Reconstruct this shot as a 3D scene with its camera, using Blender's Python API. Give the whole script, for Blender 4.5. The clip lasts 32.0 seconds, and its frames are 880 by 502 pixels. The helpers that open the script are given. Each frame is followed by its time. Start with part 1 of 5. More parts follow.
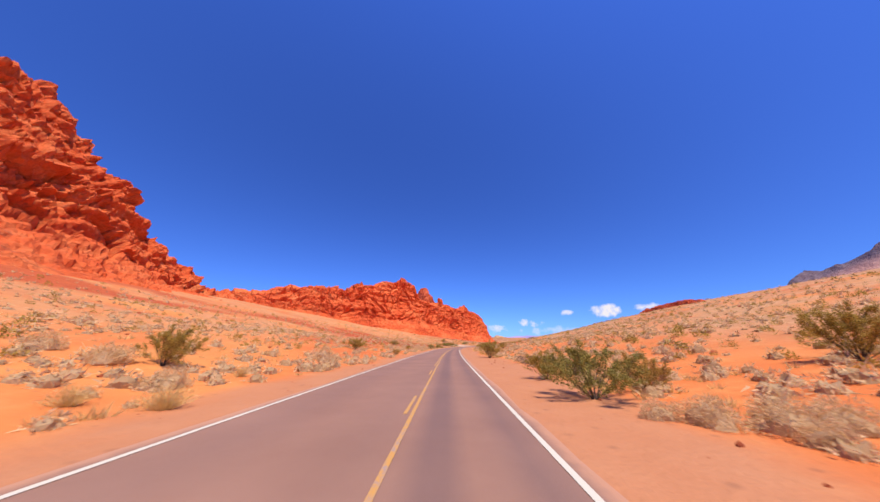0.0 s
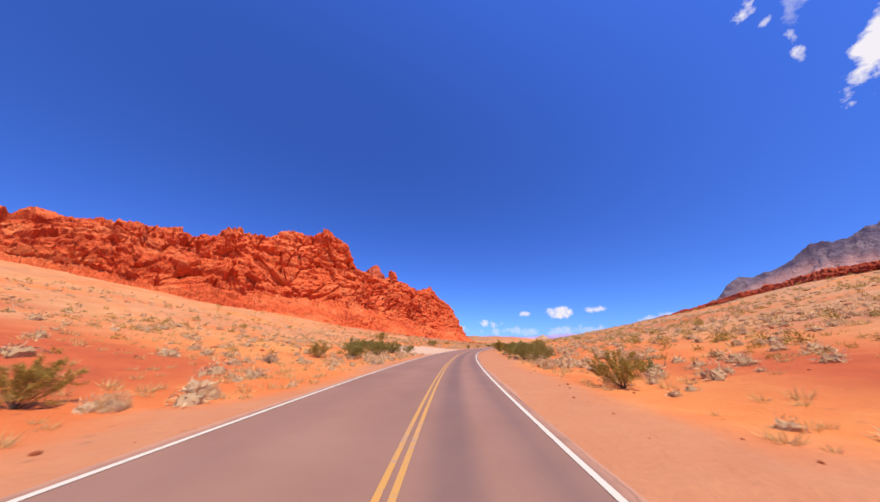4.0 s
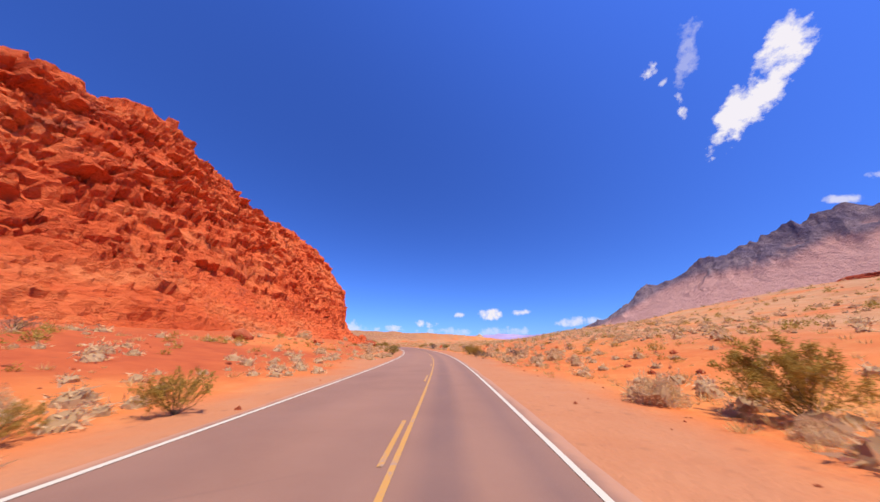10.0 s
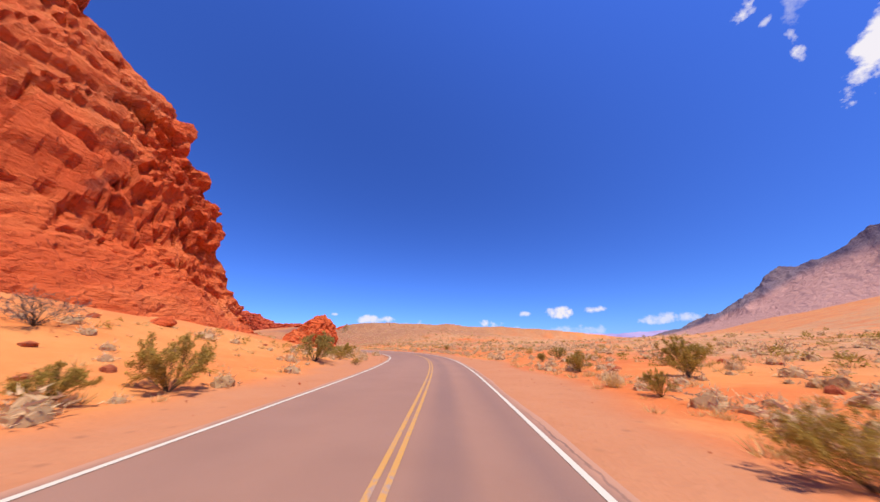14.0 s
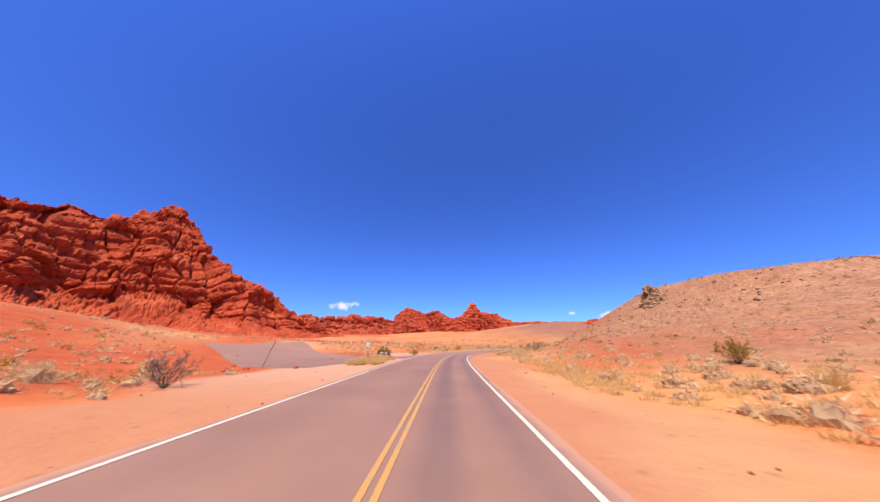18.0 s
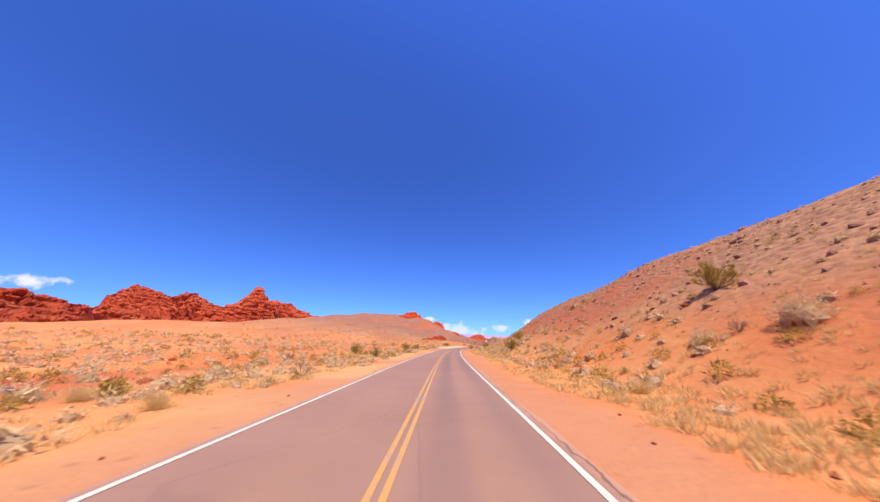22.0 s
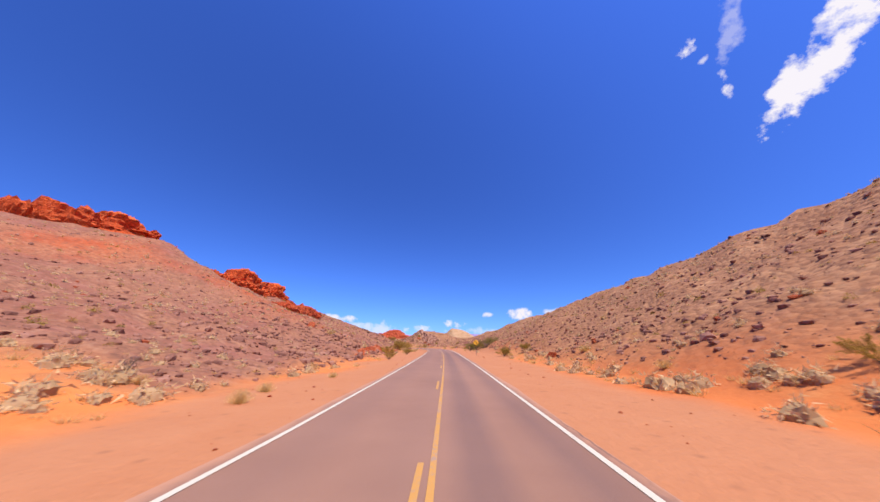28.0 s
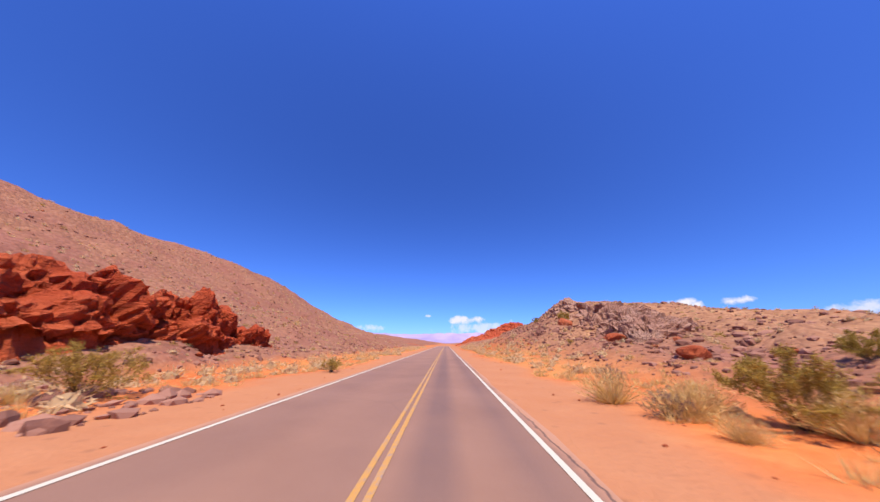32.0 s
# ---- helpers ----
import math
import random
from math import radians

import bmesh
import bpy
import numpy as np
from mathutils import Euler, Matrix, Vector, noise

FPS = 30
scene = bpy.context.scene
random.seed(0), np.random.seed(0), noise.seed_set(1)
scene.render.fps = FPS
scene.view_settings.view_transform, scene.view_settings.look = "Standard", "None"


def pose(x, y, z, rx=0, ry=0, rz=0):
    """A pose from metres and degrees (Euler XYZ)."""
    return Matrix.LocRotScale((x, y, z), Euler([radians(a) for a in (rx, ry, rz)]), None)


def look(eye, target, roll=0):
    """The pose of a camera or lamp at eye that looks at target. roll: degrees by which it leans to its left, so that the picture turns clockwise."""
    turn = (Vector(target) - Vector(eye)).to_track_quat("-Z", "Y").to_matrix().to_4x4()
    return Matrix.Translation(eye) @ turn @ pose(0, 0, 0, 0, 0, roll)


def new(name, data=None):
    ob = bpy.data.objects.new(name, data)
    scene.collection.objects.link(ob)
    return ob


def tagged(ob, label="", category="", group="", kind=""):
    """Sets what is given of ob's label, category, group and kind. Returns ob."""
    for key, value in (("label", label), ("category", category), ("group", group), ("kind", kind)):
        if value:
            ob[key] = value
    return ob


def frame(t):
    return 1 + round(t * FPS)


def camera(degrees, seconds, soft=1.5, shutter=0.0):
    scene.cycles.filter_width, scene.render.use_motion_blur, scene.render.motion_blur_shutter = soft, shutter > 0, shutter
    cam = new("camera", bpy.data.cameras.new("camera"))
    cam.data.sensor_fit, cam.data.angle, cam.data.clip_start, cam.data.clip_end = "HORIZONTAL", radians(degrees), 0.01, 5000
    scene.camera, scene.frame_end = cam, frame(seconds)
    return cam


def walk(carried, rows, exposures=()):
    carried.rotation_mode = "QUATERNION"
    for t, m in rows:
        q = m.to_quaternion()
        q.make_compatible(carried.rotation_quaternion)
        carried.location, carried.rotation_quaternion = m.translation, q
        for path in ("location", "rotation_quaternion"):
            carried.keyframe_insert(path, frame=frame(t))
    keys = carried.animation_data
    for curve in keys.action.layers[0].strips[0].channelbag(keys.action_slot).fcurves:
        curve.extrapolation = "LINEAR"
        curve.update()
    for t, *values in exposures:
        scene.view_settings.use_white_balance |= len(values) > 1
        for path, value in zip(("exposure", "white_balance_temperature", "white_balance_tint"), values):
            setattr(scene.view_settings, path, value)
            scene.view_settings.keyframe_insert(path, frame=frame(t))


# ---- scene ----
SPEED = 39.0            # metres a second along the road
EYE = 2.2               # the camera rides on a car's roof
# heading of the car, degrees clockwise from north, at times in seconds
HEAD_T = [0, 1, 2, 2.5, 3.5, 4.5, 5.5, 6, 6.5, 7, 7.5, 8, 8.5, 9, 10, 10.5, 11, 11.5, 12, 12.5, 13, 14, 14.5, 15, 15.5, 16,
          16.5, 17, 17.5, 18, 18.5, 19, 19.5, 20, 20.5, 21, 21.5, 22.5, 23.5, 24.5, 25, 25.5, 26, 26.5, 28.5, 30, 30.5, 31, 31.5, 32]
HEAD_A = [-22.1, -21.6, -20.1, -19.5, -16.5, -12.5, -8.1, -5.5, -2.8, -0.9, 0.1, 0.7, 0.7, 0, -1.6, -2.6, -4.8, -8, -10.6, -12.2, -13.3, -14.5, -15.5, -21, -32, -44,
          -53.5, -58, -59.8, -60.3, -60.2, -58.2, -51, -37.7, -26.6, -22.6, -22.4, -23.3, -21.3, -19, -16.6, -11.9, -8.1, -6.4, -7.6, -9.2, -12, -20.4, -28.4, -33]
LINE_T = np.arange(-12, 40.001, 0.02)
_k = np.exp(-0.5 * (np.arange(-12, 13) * 0.2) ** 2)
LINE_A = np.convolve(np.pad(np.interp(LINE_T, HEAD_T, HEAD_A), 12, "edge"), _k / _k.sum(), "valid")
LINE_H = np.radians(LINE_A + 1.5)
LINE_X = np.concatenate([[0], np.cumsum(np.sin(LINE_H[:-1]) * 0.02 * SPEED)])
LINE_Y = np.concatenate([[0], np.cumsum(np.cos(LINE_H[:-1]) * 0.02 * SPEED)])
LINE_X -= np.interp(0, LINE_T, LINE_X)
LINE_Y -= np.interp(0, LINE_T, LINE_Y)
LINE_S = LINE_T * SPEED


def on_line(s, u=0.0):
    """World x, y at s metres along the road and u metres to its right."""
    x, y, h = (np.interp(s, LINE_S, a) for a in (LINE_X, LINE_Y, LINE_H))
    return x + u * np.cos(h), y - u * np.sin(h)


def to_line(x, y):
    """The (s, u) of world places, by the nearest sample of the road's line."""
    x, y = np.atleast_1d(x).astype(float), np.atleast_1d(y).astype(float)
    lx, ly, lh, ls = LINE_X[::8], LINE_Y[::8], LINE_H[::8], LINE_S[::8]
    best = np.empty(len(x), int)
    for a in range(0, len(x), 20000):
        d = (x[a:a + 20000, None] - lx) ** 2 + (y[a:a + 20000, None] - ly) ** 2
        best[a:a + 20000] = d.argmin(1)
    dx, dy, h = x - lx[best], y - ly[best], lh[best]
    return ls[best] + dx * np.sin(h) + dy * np.cos(h), dx * np.cos(h) - dy * np.sin(h)


# the car drifts within its lane: seconds, metres to the right
DRIFT_T = np.arange(-1, 33.01, 0.1)
DRIFT_U = np.interp(DRIFT_T, [0, 1, 2, 5, 7, 9, 10, 11, 12, 13, 14, 16, 18, 20, 21, 22, 23, 24, 25, 26, 27, 29, 31, 31.5, 32], [0.38, 0.1, 0.1, 0, 0, 0, 0.25, 0.05, 0, 0.3, 0.15, 0.05, 0.3, 0.1, -0.05, 0.2, -0.05, 0, 0.05, -0.4, -0.5, -0.55, -0.4, 0, 0.45])
DRIFT_U = np.convolve(np.pad(DRIFT_U, 6, "edge"), np.hanning(15)[1:-1] / np.hanning(15)[1:-1].sum(), "valid")

cam = camera(116.0, 32.0, soft=1.5, shutter=0.06)
PITCH = 18.6
rows = []
for i in range(0, 161):
    t = i * 0.2
    cx, cy = on_line(t * SPEED, float(np.interp(t, DRIFT_T, DRIFT_U)))
    rows.append((t, pose(float(cx), float(cy), EYE, 90 + PITCH, 0, -float(np.interp(t, LINE_T, LINE_A)))))
# the clip's camera opens up a little while it faces the north-west
walk(cam, rows, [(0, 0.22), (14.5, 0.22), (17, 0.42), (24, 0.40), (26.5, 0.34), (29, 0.26), (32, 0.32)])

# ---- light ----
SUN_AZ, SUN_EL = 134.0, 64.0
world = bpy.data.worlds.new("sky")
scene.world = world
world.use_nodes = True
W = world.node_tree
W.nodes.clear()
sky = W.nodes.new("ShaderNodeTexSky")
sky.sky_type, sky.sun_disc = "NISHITA", False
sky.sun_elevation, sky.sun_rotation = radians(SUN_EL), radians(SUN_AZ)
sky.altitude, sky.air_density, sky.dust_density, sky.ozone_density = 700, 1.0, 0.3, 3.0
sun = new("sun", bpy.data.lights.new("sun", "SUN"))
sun.data.energy, sun.data.angle, sun.data.color = 5.05, radians(0.53), (1.0, 0.935, 0.82)
sun.matrix_world = look((0, 0, 50), (-50 * math.sin(radians(SUN_AZ)) / math.tan(radians(SUN_EL)), -50 * math.cos(radians(SUN_AZ)) / math.tan(radians(SUN_EL)), 0))


def wnode(kind, **vals):
    n = W.nodes.new(kind)
    for k, v in vals.items():
        if k == "operation":
            n.operation = v
    return n


def wmath(op, a, b=None, clamp=False):
    n = W.nodes.new("ShaderNodeMath")
    n.operation, n.use_clamp = op, clamp
    for i, v in enumerate((a, b)):
        if v is None:
            continue
        if isinstance(v, (int, float)):
            n.inputs[i].default_value = v
        else:
            W.links.new(v, n.inputs[i])
    return n.outputs[0]


coord = W.nodes.new("ShaderNodeTexCoord").outputs["Generated"]


def wdot(v):
    n = W.nodes.new("ShaderNodeVectorMath")
    n.operation = "DOT_PRODUCT"
    W.links.new(coord, n.inputs[0])
    n.inputs[1].default_value = v
    return n.outputs["Value"]


def wnoise(scale, detail, rough):
    n = W.nodes.new("ShaderNodeTexNoise")
    n.inputs["Scale"].default_value, n.inputs["Detail"].default_value, n.inputs["Roughness"].default_value = scale, detail, rough
    W.links.new(coord, n.inputs["Vector"])
    return n.outputs["Fac"]


puff = wmath("ADD", wmath("MULTIPLY", wnoise(26, 7, 0.62), 1.5), wmath("MULTIPLY", wnoise(9, 2, 0.5), 1.0))
# clouds: azimuth, elevation, half width and half height (degrees), tilt (degrees), thickness
CLOUDS = [(53.6, 31.0, 2.4, 6.0, -52, 1.0), (58.2, 34.8, 2.3, 4.0, -40, 1.0), (46.6, 34.2, 0.8, 2.4, -8, 0.9), (44.3, 41.6, 1.9, 1.3, 0, 0.95),
          (45.6, 39.2, 0.9, 0.5, 25, 0.6), (49.6, 41.0, 1.5, 4.0, -25, 0.35), (57.2, 16.3, 1.6, 0.7, -20, 0.7), (61.5, 17.6, 3.0, 1.2, -20, 0.8),
          (8.4, 5.5, 2.5, 1.3, 0, 1.0), (15.4, 5.8, 2.6, 0.8, 0, 0.9), (2.3, 5.4, 1.3, 0.6, 0, 0.8), (-4.0, 3.8, 3.0, 1.0, 0, 0.85),
          (-13, 2.8, 6.0, 1.0, 0, 0.8), (-27.5, 4.6, 5.2, 0.9, 0, 0.9), (-35.3, 5.3, 1.0, 0.4, 0, 0.8), (25.0, 3.8, 6.0, 1.0, 0, 0.7),
          (-80, 6.8, 3.2, 1.0, 8, 0.85), (-75, 3.2, 3.0, 0.9, 0, 0.8), (-20, 2.6, 12, 1.7, 0, 0.6), (-50, 2.8, 7, 1.0, 0, 0.6), (5, 2.2, 14, 1.1, 0, 0.45)]
mask = None
for az, el, hw, hh, tilt, thick in CLOUDS:
    a, e, r = radians(az), radians(el), radians(tilt)
    d = Vector((math.sin(a) * math.cos(e), math.cos(a) * math.cos(e), math.sin(e)))
    right = Vector((math.cos(a), -math.sin(a), 0))
    up = right.cross(d)
    ax = right * math.cos(r) + up * math.sin(r)
    ay = up * math.cos(r) - right * math.sin(r)
    px = wmath("POWER", wmath("MULTIPLY", wdot(ax), 1 / math.sin(radians(hw))), 2)
    py = wmath("POWER", wmath("MULTIPLY", wdot(ay), 1 / math.sin(radians(hh))), 2)
    body = wmath("SUBTRACT", 1.0, wmath("ADD", px, py))
    front = wmath("GREATER_THAN", wdot(d), 0.2)
    body = wmath("MAXIMUM", body, -3.0)
    # noise breaks the edge
    m = wmath("ADD", body, wmath("MULTIPLY", wmath("SUBTRACT", puff, 1.38), 2.6))
    m = wmath("MULTIPLY", wmath("MULTIPLY", m, 1.4, clamp=True), front)
    m = wmath("MULTIPLY", m, thick)
    mask = m if mask is None else wmath("MAXIMUM", mask, m)
bg = W.nodes.new("ShaderNodeBackground")
mixc = W.nodes.new("ShaderNodeMix")
mixc.data_type = "RGBA"
hue = W.nodes.new("ShaderNodeHueSaturation")
hue.inputs["Saturation"].default_value, hue.inputs["Hue"].default_value = 1.0, 0.505
tint = W.nodes.new("ShaderNodeMix")
tint.data_type, tint.blend_type = "RGBA", "MULTIPLY"
tint.inputs["Factor"].default_value, tint.inputs["B"].default_value = 1.0, (0.50, 0.94, 1.95, 1)
W.links.new(sky.outputs[0], tint.inputs["A"])
# clear air scatters more light towards and away from the sun than across it
to_sun = wdot((math.sin(radians(SUN_AZ)) * math.cos(radians(SUN_EL)), math.cos(radians(SUN_AZ)) * math.cos(radians(SUN_EL)), math.sin(radians(SUN_EL))))
phase = W.nodes.new("ShaderNodeVectorMath")
phase.operation = "SCALE"
W.links.new(tint.outputs["Result"], phase.inputs[0])
W.links.new(wmath("ADD", wmath("MULTIPLY", wmath("POWER", wmath("ABSOLUTE", to_sun), 2), 0.85), 0.83), phase.inputs["Scale"])
W.links.new(phase.outputs[0], hue.inputs["Color"])
W.links.new(hue.outputs[0], mixc.inputs["A"])
mixc.inputs["B"].default_value = (8.7, 8.3, 8.9, 1)
W.links.new(mask, mixc.inputs["Factor"])
W.links.new(mixc.outputs["Result"], bg.inputs["Color"])
bg.inputs["Strength"].default_value = 0.09
W.links.new(bg.outputs[0], W.nodes.new("ShaderNodeOutputWorld").inputs[0])

# ---- noise on arrays ----


def hash3(i, j, k, seed):
    n = (i * 374761393 + j * 668265263 + k * 2147483647 + seed * 974634777) & 0xFFFFFFFF
    n = ((n ^ (n >> 13)) * 1274126177) & 0xFFFFFFFF
    n = ((n ^ (n >> 16)) * 2246822519) & 0xFFFFFFFF
    return ((n ^ (n >> 15)) & 0xFFFFFF) / float(0xFFFFFF)


def vnoise(p, scale, seed=0):
    q = p / scale
    f = np.floor(q)
    i = f.astype(np.int64)
    w = q - f
    w = w * w * (3 - 2 * w)
    out = 0
    for a in (0, 1):
        for b in (0, 1):
            for c in (0, 1):
                h = hash3(i[:, 0] + a, i[:, 1] + b, i[:, 2] + c, seed)
                out = out + h * (w[:, 0] if a else 1 - w[:, 0]) * (w[:, 1] if b else 1 - w[:, 1]) * (w[:, 2] if c else 1 - w[:, 2])
    return out * 2 - 1


def fbm(p, scale, octaves=4, seed=0, gain=0.5):
    out, amp = 0, 1.0
    for o in range(octaves):
        out = out + amp * vnoise(p, scale / 2 ** o, seed + o * 7)
        amp *= gain
    return out


def cells(p, scale, seed=0):
    """Nearest and second distance to scattered points, the nearest point's own value and the height of its tilted facet."""
    q = p / scale
    base = np.floor(q).astype(np.int64)
    d1, d2, val, tilt = np.full(len(p), 9.0), np.full(len(p), 9.0), np.zeros(len(p)), np.zeros(len(p))
    for a in (-1, 0, 1):
        for b in (-1, 0, 1):
            for c in (-1, 0, 1):
                i, j, k = base[:, 0] + a, base[:, 1] + b, base[:, 2] + c
                pt = np.stack([i + hash3(i, j, k, seed), j + hash3(i, j, k, seed + 1), k + hash3(i, j, k, seed + 2)], 1)
                d = np.sqrt(((pt - q) ** 2).sum(1))
                v = hash3(i, j, k, seed + 3)
                near = d < d1
                d2 = np.where(near, d1, np.minimum(d2, d))
                val = np.where(near, v, val)
                lean = sum((q[:, n_] - pt[:, n_]) * (hash3(i, j, k, seed + 20 + n_) - 0.5) for n_ in range(3))
                tilt = np.where(near, lean, tilt)
                d1 = np.where(near, d, d1)
    return d1, d2, val, tilt


def smooth(x, a, b):
    w = np.clip((x - a) / (b - a), 0, 1)
    return w * w * (3 - 2 * w)


# ---- materials ----


class Mat:
    def __init__(self, name, rough=0.9, spec=0.2, metal=0.0):
        self.m = bpy.data.materials.new(name)
        self.m.use_nodes = True
        self.t = self.m.node_tree
        self.b = self.t.nodes["Principled BSDF"]
        self.b.inputs["Roughness"].default_value = rough
        self.b.inputs["Specular IOR Level"].default_value = spec
        self.b.inputs["Metallic"].default_value = metal

    def link(self, a, b):
        self.t.links.new(a, b)

    def coord(self, which="Object"):
        n = self.t.nodes.new("ShaderNodeTexCoord")
        return n.outputs[which]

    def place(self):
        return self.t.nodes.new("ShaderNodeNewGeometry").outputs["Position"]

    def stretch(self, vec, scale):
        n = self.t.nodes.new("ShaderNodeMapping")
        n.inputs["Scale"].default_value = scale
        self.link(vec, n.inputs["Vector"])
        return n.outputs[0]

    def noise(self, vec, scale, detail=4, rough=0.55, distort=0.0):
        n = self.t.nodes.new("ShaderNodeTexNoise")
        for k, v in (("Scale", scale), ("Detail", detail), ("Roughness", rough), ("Distortion", distort)):
            n.inputs[k].default_value = v
        self.link(vec, n.inputs["Vector"])
        return n.outputs["Fac"]

    def voronoi(self, vec, scale, feature="F1", out="Distance"):
        n = self.t.nodes.new("ShaderNodeTexVoronoi")
        n.feature = feature
        n.inputs["Scale"].default_value = scale
        self.link(vec, n.inputs["Vector"])
        return n.outputs[out]

    def ramp(self, fac, stops):
        n = self.t.nodes.new("ShaderNodeValToRGB")
        e = n.color_ramp.elements
        while len(e) < len(stops):
            e.new(0.5)
        for el, (p, c) in zip(e, stops):
            el.position = p
            el.color = (*c, 1) if len(c) == 3 else c
        self.link(fac, n.inputs[0])
        return n.outputs[0]

    def step(self, fac, a, b):
        n = self.t.nodes.new("ShaderNodeMapRange")
        n.interpolation_type = "SMOOTHSTEP"
        n.inputs["From Min"].default_value, n.inputs["From Max"].default_value = a, b
        self.link(fac, n.inputs["Value"])
        return n.outputs[0]

    def math(self, op, a, b):
        n = self.t.nodes.new("ShaderNodeMath")
        n.operation = op
        for i, v in enumerate((a, b)):
            if isinstance(v, (int, float)):
                n.inputs[i].default_value = v
            else:
                self.link(v, n.inputs[i])
        return n.outputs[0]

    def mix(self, fac, a, b, blend="MIX"):
        n = self.t.nodes.new("ShaderNodeMix")
        n.data_type, n.blend_type = "RGBA", blend
        for key, v in (("Factor", fac), ("A", a), ("B", b)):
            if isinstance(v, (int, float)):
                n.inputs[key].default_value = v
            elif isinstance(v, tuple):
                n.inputs[key].default_value = (*v, 1)
            else:
                self.link(v, n.inputs[key])
        return n.outputs["Result"]

    def attr(self, name):
        n = self.t.nodes.new("ShaderNodeAttribute")
        n.attribute_name = name
        return n.outputs["Fac"]

    def rand(self):
        return self.t.nodes.new("ShaderNodeObjectInfo").outputs["Random"]

    def island(self):
        return self.t.nodes.new("ShaderNodeNewGeometry").outputs["Random Per Island"]

    def color(self, c):
        if isinstance(c, tuple):
            self.b.inputs["Base Color"].default_value = (*c, 1)
        else:
            self.link(c, self.b.inputs["Base Color"])
        return self

    def bump(self, h, strength=0.5, dist=0.1):
        n = self.t.nodes.new("ShaderNodeBump")
        n.inputs["Strength"].default_value, n.inputs["Distance"].default_value = strength, dist
        self.link(h, n.inputs["Height"])
        self.link(n.outputs[0], self.b.inputs["Normal"])
        return self


def rock_material(name, low, mid, high, dark, varnish=0.6, size=1.0):
    m = Mat(name, 0.92, 0.15)
    p = m.place()
    flat = m.stretch(p, (1, 1, 2.2))
    big = m.noise(flat, 0.05 / size, 4, 0.6, 0.4)
    c = m.ramp(big, [(0.32, low), (0.5, mid), (0.7, high)])
    fine = m.noise(flat, 0.9 / size, 6, 0.7)
    c = m.mix(m.step(fine, 0.35, 0.75), m.mix(0.45, c, low), c)
    stain = m.math("MULTIPLY", m.step(m.noise(p, 0.11 / size, 5, 0.65, 0.8), 0.56, 0.72), varnish)
    c = m.mix(stain, c, dark)
    spot = m.math("MULTIPLY", m.step(m.noise(p, 0.45 / size, 3, 0.6), 0.6, 0.75), 0.35)
    c = m.mix(spot, c, high)
    m.color(c)
    bed = m.noise(m.stretch(p, (0.5, 0.5, 3.2)), 0.7 / size, 5, 0.7, 0.6)
    pit = m.step(m.noise(p, 0.8 / size, 2, 0.5), 0.30, 0.42)
    h = m.math("ADD", m.math("ADD", fine, m.math("MULTIPLY", bed, 0.9)), m.math("MULTIPLY", pit, 0.35))
    m.bump(h, 1.0, 0.75 * size)
    return m.m


RED = rock_material("red_sandstone", (0.58, 0.086, 0.023), (0.75, 0.148, 0.040), (0.82, 0.25, 0.078), (0.20, 0.052, 0.034))
# the red sandstone again, darker: shade on cliffs and ledges put into the colour
DEEP = rock_material("shaded_red_sandstone", (0.36, 0.050, 0.018), (0.53, 0.088, 0.028), (0.66, 0.155, 0.055), (0.14, 0.036, 0.028))
FARRED = rock_material("far_red_sandstone", (0.38, 0.055, 0.02), (0.52, 0.09, 0.032), (0.60, 0.15, 0.06), (0.18, 0.045, 0.032), 0.6, 3.0)
TANROCK = rock_material("tan_sandstone", (0.36, 0.19, 0.085), (0.48, 0.28, 0.14), (0.56, 0.36, 0.2), (0.1, 0.06, 0.035))
GREYROCK = rock_material("grey_rock", (0.31, 0.14, 0.085), (0.42, 0.215, 0.135), (0.52, 0.32, 0.21), (0.17, 0.08, 0.058), 0.4, 0.3)

STONE_R = rock_material("red_stone", (0.36, 0.07, 0.025), (0.46, 0.11, 0.04), (0.52, 0.18, 0.08), (0.15, 0.045, 0.03), 0.4, 0.25)

m = Mat("rubble", 0.95, 0.1)
c = m.mix(m.island(), (0.15, 0.060, 0.041), (0.39, 0.185, 0.118))
c = m.mix(m.math("MULTIPLY", m.step(m.noise(m.place(), 5.0, 4, 0.7), 0.45, 0.7), 0.5), c, (0.30, 0.125, 0.075))
m.color(c)
m.bump(m.noise(m.place(), 14, 4, 0.7), 0.5, 0.03)
RUBBLE = m.m

# ground: red-orange sand, tan scrub soil, brown hill gravel
g = Mat("desert_soil", 0.95, 0.1)
pos = g.place()
n1 = g.noise(pos, 0.035, 5, 0.6, 0.3)
n2 = g.noise(pos, 0.4, 5, 0.65)
n3 = g.noise(pos, 6.0, 4, 0.7)
sand = g.ramp(n1, [(0.3, (0.50, 0.115, 0.032)), (0.5, (0.60, 0.165, 0.042)), (0.7, (0.64, 0.25, 0.07))])
sand = g.mix(g.math('MULTIPLY', g.step(n2, 0.45, 0.75), 0.6), sand, (0.64, 0.27, 0.08))
brown = g.ramp(n1, [(0.3, (0.29, 0.105, 0.044)), (0.5, (0.39, 0.165, 0.064)), (0.7, (0.48, 0.235, 0.095))])
brown = g.mix(g.step(n2, 0.5, 0.72), brown, (0.30, 0.11, 0.066))
brown = g.mix(g.math('MULTIPLY', g.attr('plum'), 0.8), brown, g.ramp(n2, [(0.3, (0.19, 0.066, 0.047)), (0.7, (0.32, 0.122, 0.088))]))
